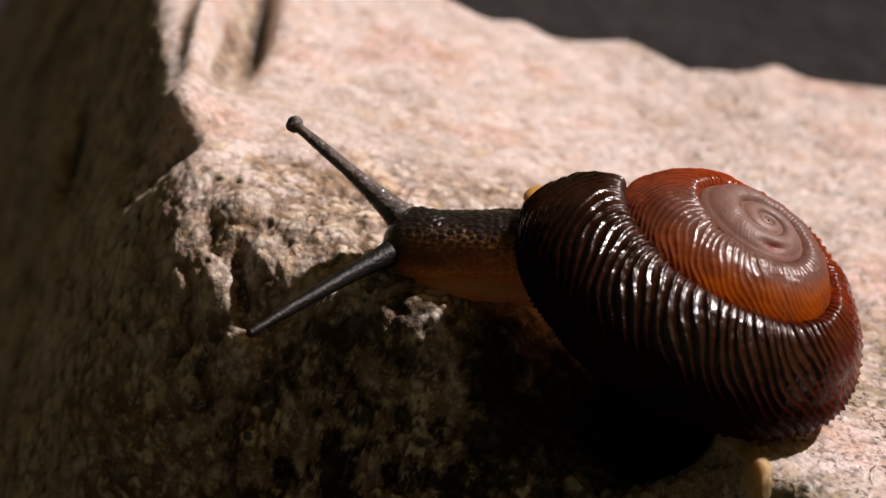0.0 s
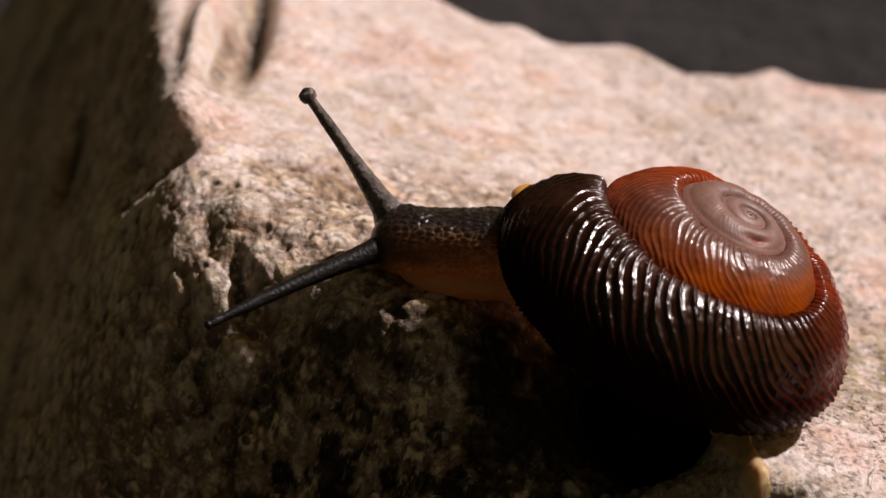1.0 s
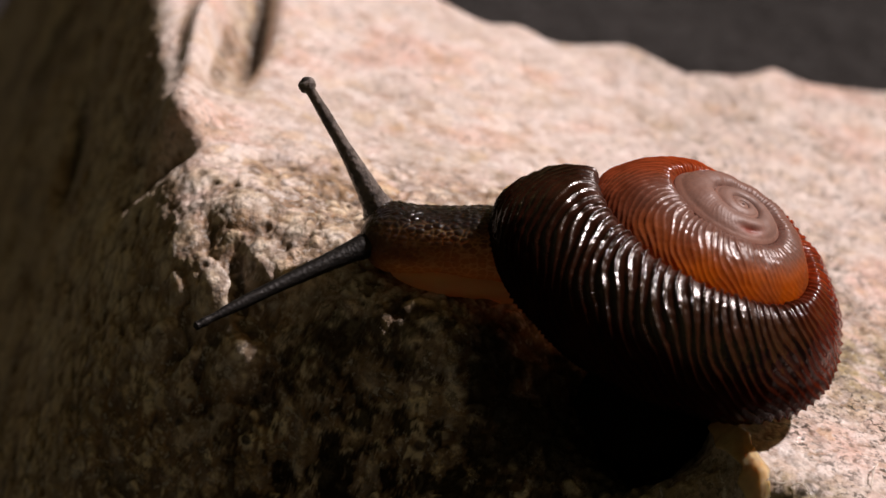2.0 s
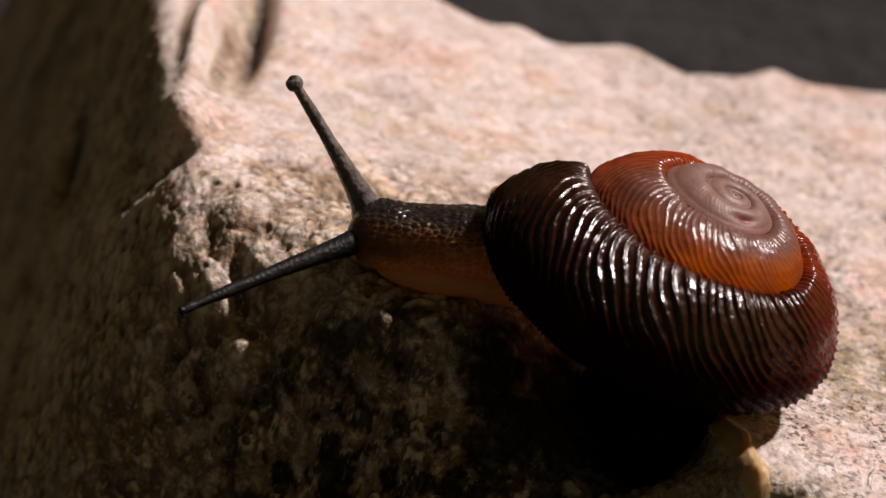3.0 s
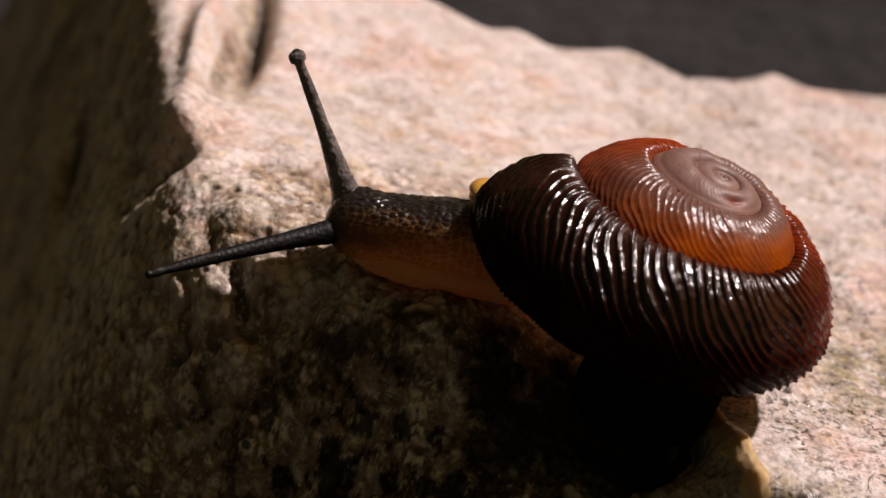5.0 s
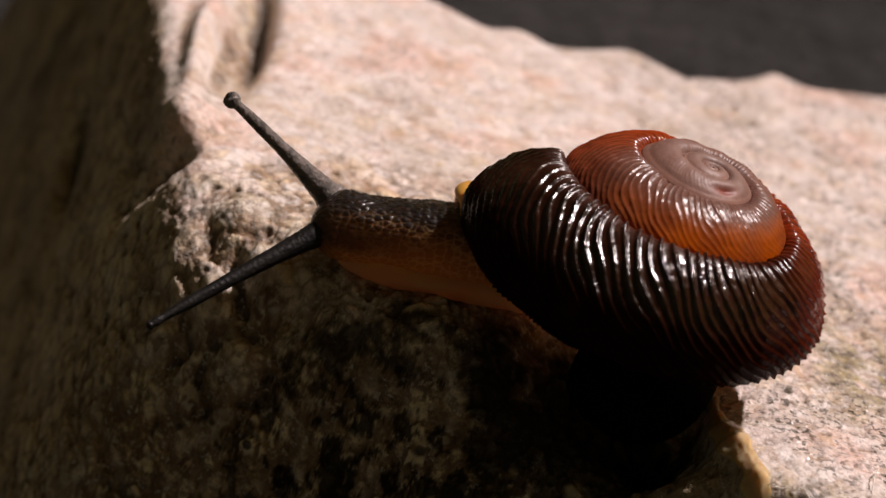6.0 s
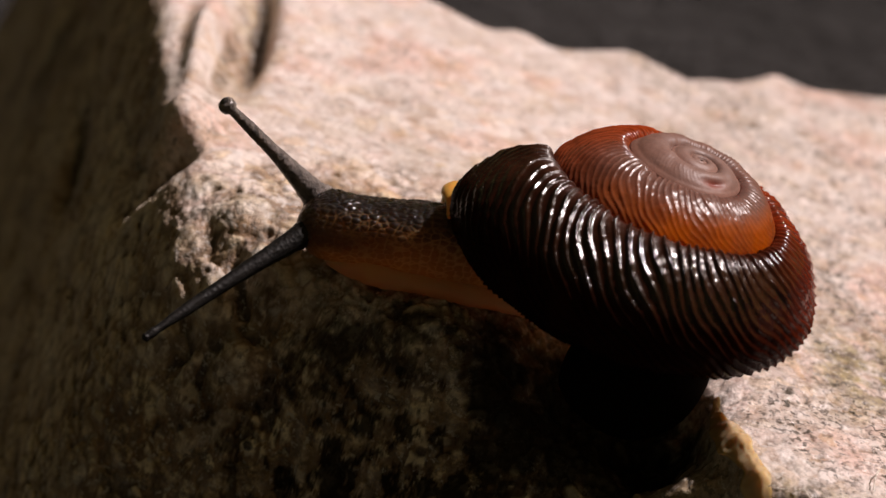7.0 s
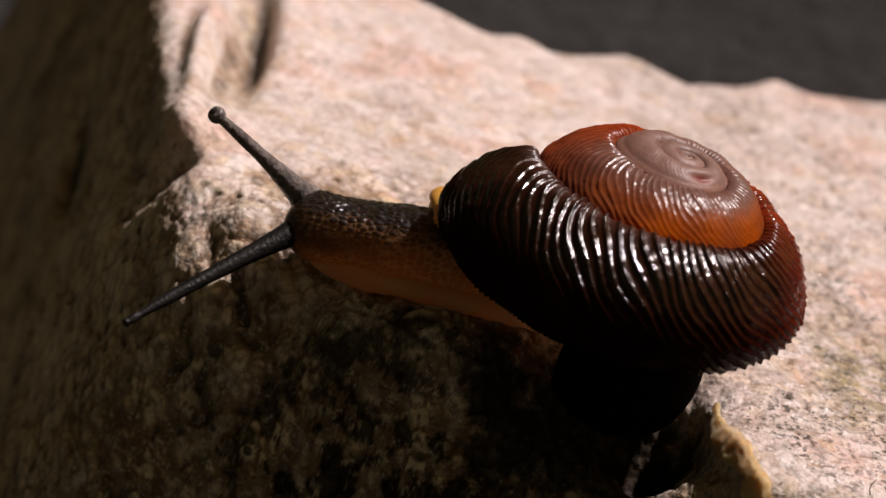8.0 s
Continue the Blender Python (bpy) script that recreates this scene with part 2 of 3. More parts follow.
def shell_material():
    n = Nodes("horn-brown shell")
    turn = n.attribute("turns")          # whorls before the mouth
    across = n.attribute("across")       # from the seam over the whorl
    rib = n.attribute("rib")
    # horn tones; shade at the mouth and the sunlit red flank are painted in
    col = n.ramp(n.span(turn, 0.0, 4.0), (0.0, (0.004, 0.0015, 0.0008)), (0.07, (0.006, 0.002, 0.001)), (0.09, (0.020, 0.003, 0.001)), (0.125, (0.22, 0.024, 0.004)), (0.20, (0.42, 0.054, 0.007)),
                 (0.27, (0.19, 0.055, 0.026)), (0.42, (0.25, 0.115, 0.08)), (0.60, (0.25, 0.14, 0.11)))
    # amber on the second whorl's lower edge: sunlight through thin horn, painted in
    amber = n.maths("MULTIPLY", n.span(across, 0.28, 0.46), n.maths("MULTIPLY", n.span(turn, 1.08, 1.25), n.span(turn, 1.5, 1.7, 1.0, 0.0)))
    # dull worn film and darker blotches
    col = n.mix(n.span(n.noise(330, 4, 0.6), 0.45, 0.7, 0, 0.5), col, (0.04, 0.011, 0.005))
    worn = n.maths("MULTIPLY", n.span(n.noise(620, 4, 0.65), 0.45, 0.65, 0.0, 0.4), n.span(turn, 0.95, 2.0))
    col = n.mix(worn, col, (0.30, 0.19, 0.155))
    # dark between the ribs, paler worn crests
    col = n.mix(n.maths("MULTIPLY", n.span(rib, 0.0, 0.5, 0.6, 0.0), n.span(turn, 0.4, 1.0, 1.0, 0.6)), col, (0.020, 0.004, 0.002))
    col = n.mix(n.maths("MULTIPLY", n.span(rib, 0.6, 1.0, 0.0, 0.3), n.maths("MULTIPLY", n.span(turn, 0.9, 1.3), n.span(turn, 1.7, 2.1, 1.0, 0.0))), col, (0.38, 0.20, 0.14))
    col = n.mix(n.maths("MULTIPLY", amber, n.span(n.noise(420, 4, 0.6), 0.35, 0.65, 1.0, 0.45)), col, (0.78, 0.17, 0.004))
    col = n.mix(n.attribute("dent"), col, (0.20, 0.018, 0.004))
    # dull greyish film on the upper side of the older whorls
    dull = n.maths("MULTIPLY", n.maths("MULTIPLY", n.span(across, 0.12, 0.42, 1.0, 0.0), n.span(turn, 0.98, 1.06)), n.span(n.noise(480, 4, 0.6), 0.35, 0.6, 0.55, 0.95))
    col = n.mix(dull, col, (0.19, 0.112, 0.092))
    rough = n.maths("ADD", n.span(n.noise(1400, 3), 0.3, 0.7, 0.12, 0.24), n.span(turn, 0.9, 1.9, 0.0, 0.34))
    # dull red-brown film along the seam of the last whorl
    film = n.maths("MULTIPLY", n.span(across, 0.10, 0.24, 1.0, 0.0), n.span(turn, 0.30, 0.50, 1.0, 0.0))
    col = n.mix(n.maths("MULTIPLY", film, 0.3), col, (0.12, 0.034, 0.018))
    rough = n.maths("ADD", rough, n.maths("MULTIPLY", film, 0.22))
    n.set(Base_Color=col, Roughness=rough, IOR=1.45, Specular_IOR_Level=n.span(across, 0.40, 0.53, 0.7, 0.02))
    n.bump(n.noise(2200, 3, 0.6), 0.00006, 0.5)
    # horn lets some red-brown light through
    n.lets_through(n.mix(0.45, col, (0.95, 0.17, 0.012)), n.maths("ADD", n.maths("MULTIPLY", n.span(turn, 0.25, 1.1, 0.01, 0.2), n.span(turn, 1.45, 1.75, 1.0, 0.3)), n.maths("MULTIPLY", amber, 0.5)))
    return n.mat


def skin_material():
    n = Nodes("moist granular snail skin")
    cell = n.attribute("cell")
    side = n.axis(2)
    wobble = n.maths("ADD", side, n.span(n.noise(260, 3), 0, 1, -0.0008, 0.0008))
    up = n.span(wobble, -0.0032, 0.0022)
    col = n.ramp(up, (0.0, (0.80, 0.38, 0.11)), (0.22, (0.66, 0.26, 0.055)), (0.50, (0.36, 0.115, 0.02)), (0.66, (0.06, 0.026, 0.012)), (0.80, (0.012, 0.010, 0.009)))
    # paler furrows between the tubercles of the flanks
    furrow = n.ramp(up, (0.0, (0.75, 0.40, 0.14)), (0.3, (0.85, 0.50, 0.18)), (0.62, (0.50, 0.28, 0.11)), (0.86, (0.018, 0.014, 0.012)))
    col = n.mix(n.span(cell, 0.06, 0.34, 0.9, 0.0), col, furrow)
    # dark streak along the side, from the root of the near eye stalk
    streak = n.maths("MULTIPLY", n.span(n.maths("ABSOLUTE", n.maths("ADD", wobble, 0.0003), 0.0), 0.0003, 0.0010, 0.9, 0.0), n.span(n.axis(0), -0.0065, -0.0025))
    col = n.mix(streak, col, (0.012, 0.007, 0.005))
    front = n.span(n.axis(0), -0.0022, -0.0006, 0, 0.9)
    col = n.mix(front, col, (0.022, 0.018, 0.015))
    n.set(Base_Color=col, Roughness=n.span(n.noise(1700, 3), 0.35, 0.65, 0.18, 0.45), IOR=1.36,
          Subsurface_Weight=0.55, Subsurface_Radius=(1.0, 0.42, 0.15), Subsurface_Scale=0.0014, Coat_Weight=0.25, Coat_Roughness=0.1)
    n.bump(n.noise(3000, 3, 0.6), 0.00005, 0.6)
    n.lets_through(n.mix(n.span(wobble, -0.0032, 0.0022, 0.7, 0.35), col, (0.97, 0.52, 0.18)), n.span(wobble, -0.0032, 0.0020, 0.56, 0.14))
    return n.mat


def stalk_material(name, shade):
    n = Nodes(name)
    col = n.ramp(n.noise(900, 4, 0.6), (0.3, (0.04 * shade, 0.035 * shade, 0.033 * shade)), (0.7, (0.15 * shade, 0.133 * shade, 0.123 * shade)))
    n.set(Base_Color=col, Roughness=0.24 if shade > 1 else 0.5, IOR=1.36, Subsurface_Weight=0.6, Subsurface_Radius=(1.0, 0.85, 0.75), Subsurface_Scale=0.0009)
    n.bump(n.cells(4200), 0.00009, 0.8 if shade > 1 else 0.35)
    return n.mat


def foot_material():
    n = Nodes("pale moist foot flesh")
    col = n.ramp(n.noise(700, 4, 0.6), (0.3, (0.95, 0.46, 0.20)), (0.7, (0.98, 0.62, 0.34)))
    n.set(Base_Color=col, Roughness=0.35, IOR=1.4, Subsurface_Weight=0.8, Subsurface_Radius=(1.0, 0.45, 0.18), Subsurface_Scale=0.004)
    n.bump(n.noise(2200, 3), 0.00006, 0.6)
    n.lets_through((1.0, 0.76, 0.50), 0.65)
    return n.mat


def plain(name, colour, rough, **more):
    n = Nodes(name)
    c = n.mix(n.span(n.noise(1200, 3), 0.35, 0.65, 0, 0.35), colour, tuple(0.5 * v for v in colour))
    n.set(Base_Color=c, Roughness=rough, **more)
    return n.mat


ROCK, SOIL, SHELL, SKIN, STALK, FOOT = (rock_material(), soil_material(), shell_material(), skin_material(), stalk_material("slate-grey tentacle skin", 1.6), foot_material())
# darker copy of the stalk skin: the near stalk's shade as colour
SHADED_STALK = stalk_material("tentacle skin with shade painted in", 0.08)
EYEBALL = plain("glossy dark eye", (0.045, 0.04, 0.037), 0.12, IOR=1.45)
SLIME = plain("amber slime", (0.56, 0.40, 0.22), 0.05, IOR=1.4, Subsurface_Weight=0.9, Subsurface_Radius=(1.0, 0.75, 0.45), Subsurface_Scale=0.0012)
# foot skin made near-black in place of the shell's shade
SHADED_SKIN = plain("moist foot skin with shade painted in", (0.005, 0.003, 0.002), 0.8, IOR=1.3, Specular_IOR_Level=0.03)
FIBRE = plain("dry plant fibre", (0.85, 0.80, 0.70), 0.3)
MANTLE = plain("ochre mantle flesh", (0.75, 0.40, 0.08), 0.3, Subsurface_Weight=0.3, Subsurface_Scale=0.001)


# ---- tools ----
def grid_mesh(name, points, material, loop=False, extra=None):
    """A smooth mesh from an array (rows, columns, 3) of places in metres; loop closes each row."""
    r, c = points.shape[:2]
    i = np.arange(r * c).reshape(r, c)
    j = np.roll(i, -1, 1) if loop else i[:, 1:]
    i = i if loop else i[:, :-1]
    faces = np.stack([i[:-1], j[:-1], j[1:], i[1:]], -1).reshape(-1, 4)
    me = bpy.data.meshes.new(name)
    me.vertices.add(r * c)
    me.vertices.foreach_set("co", points.reshape(-1).astype(np.float32))
    me.loops.add(faces.size)
    me.loops.foreach_set("vertex_index", faces.reshape(-1).astype(np.int32))
    me.polygons.add(len(faces))
    me.polygons.foreach_set("loop_start", np.arange(0, faces.size, 4, dtype=np.int32))
    me.update(calc_edges=True)
    me.polygons.foreach_set("use_smooth", np.ones(len(faces), dtype=bool))
    for key, values in (extra or {}).items():
        me.attributes.new(key, "FLOAT", "POINT").data.foreach_set("value", values.reshape(-1).astype(np.float32))
    me.materials.append(material)
    return me


def bm_mesh(name, bm, material):
    me = bpy.data.meshes.new(name)
    bmesh.ops.recalc_face_normals(bm, faces=bm.faces)
    for f in bm.faces:
        f.smooth = True
    bm.to_mesh(me)
    bm.free()
    me.materials.append(material)
    return me


def hashed(i, j, k, seed):
    h = (i * 374761393 + j * 668265263 + k * 2147483647 + seed * 974634777) & 0xFFFFFFFF
    h = ((h ^ (h >> 13)) * 1274126177) & 0xFFFFFFFF
    h = ((h ^ (h >> 16)) * 2246822519) & 0xFFFFFFFF
    return ((h ^ (h >> 15)) & 0xFFFFFF) / float(0x1000000)


def value_noise(p, seed=0):
    """Smooth noise from -1 to 1 at an array of places."""
    f = np.floor(p).astype(np.int64)
    u = p - f
    u = u * u * u * (u * (u * 6 - 15) + 10)
    total = 0
    for a in (0, 1):
        for b in (0, 1):
            for c in (0, 1):
                w = (u[..., 0] if a else 1 - u[..., 0]) * (u[..., 1] if b else 1 - u[..., 1]) * (u[..., 2] if c else 1 - u[..., 2])
                total = total + w * hashed(f[..., 0] + a, f[..., 1] + b, f[..., 2] + c, seed)
    return total * 2 - 1


def rough_noise(p, size, octaves, gain=0.55, seed=0):
    total, amp, freq = 0, 1.0, 1.0 / size
    for o in range(octaves):
        total = total + amp * value_noise(p * freq + 17.3 * o, seed + o)
        amp, freq = amp * gain, freq * 2.03
    return total


def cell_noise(p, seed=0):
    """Distances to the nearest and to the second nearest of scattered points."""
    f = np.floor(p).astype(np.int64)
    d1 = np.full(p.shape[:-1], 9.0)
    d2 = d1.copy()
    for a in (-1, 0, 1):
        for b in (-1, 0, 1):
            for c in (-1, 0, 1):
                i, j, k = f[..., 0] + a, f[..., 1] + b, f[..., 2] + c
                q = np.stack([i + 0.15 + 0.7 * hashed(i, j, k, seed), j + 0.15 + 0.7 * hashed(i, j, k, seed + 7), k + 0.15 + 0.7 * hashed(i, j, k, seed + 13)], -1)
                d = np.linalg.norm(p - q, axis=-1)
                d2 = np.minimum(d2, np.maximum(d1, d))
                d1 = np.minimum(d1, d)
    return d1, d2


def soft_min(values, k):
    v = np.stack(values)
    m = v.min(0)
    return m - k * np.log(np.exp(-(v - m) / k).sum(0))


def spline(control, n):
    """n places along a smooth curve through the control places."""
    c = np.asarray(control, float)
    s = np.linspace(0, len(c) - 1, n)
    i = np.minimum(s.astype(int), len(c) - 2)
    u = (s - i)[:, None]
    p = lambda k: c[np.clip(k, 0, len(c) - 1)]
    a, b, d, e = p(i - 1), p(i), p(i + 1), p(i + 2)
    return 0.5 * (2 * b + (d - a) * u + (2 * a - 5 * b + 4 * d - e) * u * u + (3 * b - a - 3 * d + e) * u ** 3)


def part(name, mesh, parent, label=""):
    ob = new(name, mesh)
    ob.parent = parent
    return tagged(ob, label)


# ---- the soil ----
def soil():
    bm = bmesh.new()
    bmesh.ops.create_grid(bm, x_segments=40, y_segments=40, size=300)
    ob = new("ground", bm_mesh("ground", bm, SOIL))
    tagged(ob, "dark bare soil in the distance behind the rock", "ground", kind="structure")


# ---- the rock ----
# The rock is laid out on a slab that leans 45 degrees back from the lens: a to the right, b up the slope, height off the slab.
C45 = math.sqrt(0.5)


def facet(px, py, pz, gx, gy):
    """A flat side of the rock through a site point: how far it comes out for each mm to the right and up."""
    z0 = pz - gx * px - gy * py
    return (1 + gy) / (1 - gy), gx / (C45 * (1 - gy)), z0 / (C45 * (1 - gy))


def on_slab(f, a, b):
    return f[0] * b + f[1] * a + f[2]


TOP_SIDE = facet(-3.2, -1.3, -3.0, -0.65, -2.2)
SHOULDER_SIDE = facet(-12.0, -4.5, -1.1, 0.3, -0.75)
FRONT_SIDE = facet(-10.0, -3.2, -2.8, 0.44, 0.17)
LEFT_SIDE = facet(-17.9, 5.6, -9.4, 3.0, -1.25)
EDGE_SIDE = facet(-16.8, 0.0, -6.0, 1.6, -0.5)

# swellings, hollows and cracks: place on the slab, radius along and up the slab, height (mm)
SHOULDER_KNOBS = [
    (-12.4, 6.4, 2.0, 1.9, 1.25), (-8.9, 4.9, 1.3, 1.4, 0.7), (-6.4, 4.1, 1.3, 1.7, 0.6), (-10.9, 2.5, 1.4, 1.4, 0.6),
    (-6.7, 10.2, 1.9, 1.2, -0.4), (-8.8, 10.1, 1.2, 1.0, -0.35), (-10.8, 13.3, 1.5, 1.3, -0.45), (-15.0, 9.6, 1.5, 1.2, 0.3),
]
BROKEN_RIDGE = [
    (-16.2, 4.9, 1.0, 1.2, 0.8), (-17.1, 3.8, 0.8, 0.9, 0.7), (-15.4, 3.5, 0.7, 0.7, 0.5), (-14.2, 1.5, 1.2, 0.9, 1.2), (-14.6, 0.5, 0.9, 0.9, 1.1),
    (-13.5, 0.2, 0.7, 0.7, 0.6), (-16.6, 2.1, 0.7, 0.9, 0.5), (-12.7, 2.4, 0.8, 1.1, -0.9), (-12.3, 0.8, 0.7, 0.9, -1.0), (-10.4, -0.6, 1.8, 0.9, -0.9),
]
FRONT_KNOBS = [
    (-13.0, -2.1, 1.7, 1.2, 1.9), (-17.8, 0.5, 1.0, 0.7, 1.4), (-15.4, -0.8, 0.4, 0.35, 0.7), (-15.9, -1.1, 0.5, 0.35, 0.7), (-16.3, -1.6, 0.7, 0.6, 1.1),
    (-13.8, -3.5, 1.2, 0.4, 0.5), (-16.0, -3.5, 0.9, 0.5, 0.4), (-10.8, -3.2, 0.8, 1.4, -1.4), (-12.3, -3.2, 1.1, 0.3, -0.6), (-9.9, -6.2, 0.7, 1.1, -1.1),
]
BIG_FORMS = [
    (-20.2, 14.6, 2.3, 1.7, -1.8), (-17.1, 18.4, 1.9, 2.0, 1.6), (-18.2, 14.0, 1.8, 2.0, -3.2), (-20.9, 17.0, 1.8, 3.0, -1.6), (-14.6, 38.0, 1.7, 11.5, -2.2), (-13.8, 37.0, 0.9, 9.5, -1.1), (-17.2, 30.6, 1.0, 8.5, 1.6),
    (-28.6, 37.2, 1.3, 6.6, -3.0), (-36.3, 72.0, 2.6, 4.5, 2.6), (-21.9, 24.2, 2.2, 3.4, -1.6), (12.0, -8.6, 2.6, 2.4, -2.6), (10.2, -5.3, 6.0, 6.0, -4.5),
]


def rock_height(a, b):
    top = on_slab(TOP_SIDE, a, b)
    front = on_slab(FRONT_SIDE, a, b)
    left = on_slab(LEFT_SIDE, a, b)
    shoulder = on_slab(SHOULDER_SIDE, a, b)
    rim = 47.8 + 0.05 * a + 2.4 * np.exp(-((a - 6.2) / 1.8) ** 2) + 2.6 * np.exp(-((a - 14.8) / 2.6) ** 2) + 2.6 * np.exp(-((a - 27.6) / 2.0) ** 2) + 6.2 * np.exp(-((a + 3) / 5) ** 2) + 0.28 * np.clip(a - 22, 0, None) - 1.0 * np.exp(-((a - 19.5) / 1.5) ** 2) + 1.3 * np.clip(-a - 7, 0, None)
    back = on_slab(TOP_SIDE, a, rim) - 1.7 * (b - rim)
    side = on_slab(TOP_SIDE, 52 + 0 * a, b) - 2.0 * (a - 52)
    edge = on_slab(EDGE_SIDE, a, b)
    h = soft_min([soft_min([soft_min([top, shoulder, front], 1.0), edge, left], 1.2), back, side], 1.1)
    for ca, cb, ra, rb, height in SHOULDER_KNOBS + BROKEN_RIDGE + FRONT_KNOBS + BIG_FORMS:
        h = h + height * np.exp(-(((a - ca) / ra) ** 2 + ((b - cb) / rb) ** 2) ** 1.3)
    # a ledge that breaks off under the shell
    brink = 15.4 + 0.32 * np.clip(-b - 8.5, 0, None) + 0.2 * np.sin(1.9 * b)
    return h - 3.0 / (1 + np.exp((a - brink) / 0.3)) / (1 + np.exp((b + 4.6) / 0.8)) * np.exp(-((a - 9) / 9) ** 4)


def rock_axis(low, fine_low, fine_high, high, fine, coarse):
    return np.concatenate([np.arange(low, fine_low, coarse), np.arange(fine_low, fine_high, fine), np.arange(fine_high, high, coarse)])


def pebbles(p, seed):
    """Rounded grains packed side by side: their height, the gap between them, and a number of its own for each grain."""
    f = np.floor(p).astype(np.int64)
    d1 = np.full(p.shape[:-1], 9.0)
    d2, own = d1.copy(), d1 * 0
    for i3 in np.ndindex(3, 3, 3):
        i, j, k = f[..., 0] + i3[0] - 1, f[..., 1] + i3[1] - 1, f[..., 2] + i3[2] - 1
        x = hashed(i, j, k, seed)
        d = np.sqrt((p[..., 0] - i - 0.1 - 0.8 * x) ** 2 + (p[..., 1] - j - 0.1 - 0.8 * hashed(i, j, k, seed + 7)) ** 2 + (p[..., 2] - k - 0.1 - 0.8 * hashed(i, j, k, seed + 13)) ** 2)
        near = d < d1
        d2 = np.where(near, d1, np.minimum(d2, d))
        own = np.where(near, x, own)
        d1 = np.where(near, d, d1)
    gap = np.clip((d2 - d1) / 0.22, 0, 1)
    return np.sqrt(np.clip(1 - (d1 / 0.95) ** 2, 0, 1)) * (0.45 + 0.55 * gap) * (0.75 + 0.5 * own), gap, own


def step(x):
    return 1 / (1 + np.exp(-np.clip(x, -40, 40)))


def rock_relief(a, b):
    """The weathered surface over the slab: its height, and what the material needs to know of it."""
    h = rock_height(a, b)
    p = np.stack([a, b, h], -1)
    warp = p + 0.6 * np.stack([rough_noise(p, 3, 3, seed=s) for s in (50, 60, 70)], -1)
    top = step((b - 14 - 0.25 * np.clip(a + 8, -8, 12)) / 2.5)                     # the top is worn smoother than the broken edge
    right = step((a - 14.5) / 1.2)
    rest = np.minimum(np.minimum(on_slab(TOP_SIDE, a, b), on_slab(SHOULDER_SIDE, a, b)), on_slab(FRONT_SIDE, a, b))
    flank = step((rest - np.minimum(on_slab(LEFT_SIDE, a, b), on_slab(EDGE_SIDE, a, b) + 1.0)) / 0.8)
    broken = np.maximum((1 - 0.85 * top) * (1 - 0.72 * right), 0.9 * flank)
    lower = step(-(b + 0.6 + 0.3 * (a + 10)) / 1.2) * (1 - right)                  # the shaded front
    patch = np.clip(0.62 + 0.9 * rough_noise(p, 5, 3, seed=33), 0.15, 1.15)        # where grains stand proud
    big, big_gap, big_own = pebbles(warp / 2.7, 5)
    mid, mid_gap, mid_own = pebbles(warp / 1.3, 6)
    fine, fine_gap, fine_own = pebbles((p + 0.3 * (warp - p)) / 0.62, 7)
    nodule = 0 * a
    for ca, cb, ra, rb, height in SHOULDER_KNOBS + BROKEN_RIDGE + FRONT_KNOBS:
        if height > 0:
            nodule = np.maximum(nodule, np.exp(-(((a - ca) / (0.9 * ra)) ** 2 + ((b - cb) / (0.9 * rb)) ** 2) ** 2))
    nodule = nodule * np.clip(1.0 + 0.7 * rough_noise(p, 1.6, 3, seed=64), 0, 1)
    wave = rough_noise(warp, 9.0, 2, seed=3)
    rough = rough_noise(warp, 3.1, 5, 0.55, seed=40)
    grit = rough_noise(p, 0.7, 3, 0.65, seed=23)
    relief = 0.35 * wave * (1 - 0.5 * right) + broken * (0.18 * rough + (1 - 0.75 * nodule) * (patch * (0.50 * (big - 0.6) + 0.42 * (mid - 0.6)) + 0.17 * (fine - 0.6))) + (0.05 + 0.03 * right) * grit
    pits = np.clip(rough_noise(p, 0.9, 2, seed=31) - 0.45, 0, 1)
    relief = relief - 0.35 * pits * (0.1 + 0.9 * broken)
    # near-black stands in for the shade in the hollow under the snail
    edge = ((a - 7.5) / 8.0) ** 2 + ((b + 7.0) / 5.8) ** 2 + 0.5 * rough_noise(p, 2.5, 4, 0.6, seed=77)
    shade_crust = 0.9 * np.clip((1.05 - edge) / 0.6, 0, 1)
    # the same painted shade in a band below the neck
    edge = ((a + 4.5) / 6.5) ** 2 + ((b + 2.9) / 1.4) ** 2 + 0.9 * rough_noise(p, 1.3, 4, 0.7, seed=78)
    shade_crust = np.maximum(shade_crust, 0.8 * np.clip((0.85 - edge) / 0.7, 0, 1)) * (1 - 0.8 * nodule)
    # blackish crust in patches on the front, kept to where its shade is deepest
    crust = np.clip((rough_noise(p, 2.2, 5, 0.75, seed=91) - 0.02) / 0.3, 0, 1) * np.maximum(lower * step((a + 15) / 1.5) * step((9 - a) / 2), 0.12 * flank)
    shade_crust = np.maximum(shade_crust, 0.92 * crust * (1 - 0.8 * nodule))
    # patchy brown stain; full over the front, whose warm shade it carries
    shade_stain = np.maximum(lower, 0.70 * (1 - top) * (1 - right) * np.clip(0.50 + 1.1 * rough_noise(p, 3.5, 3, seed=55), 0, 1))
    # the trough's shade, put in as brown
    shade_stain = np.maximum(shade_stain, 0.95 * np.exp(-((a + 14.2) / 1.3) ** 2) * step((b - 26) / 2))
    rust = np.clip((1.1 - ((a + 8.4 + 0.9 * (b - 11.3) / 2) / 3.4) ** 2 - ((b - 11.3) / 2.2) ** 2 + 0.8 * rough_noise(p, 1.5, 4, 0.65, seed=58)) / 0.7, 0, 1)
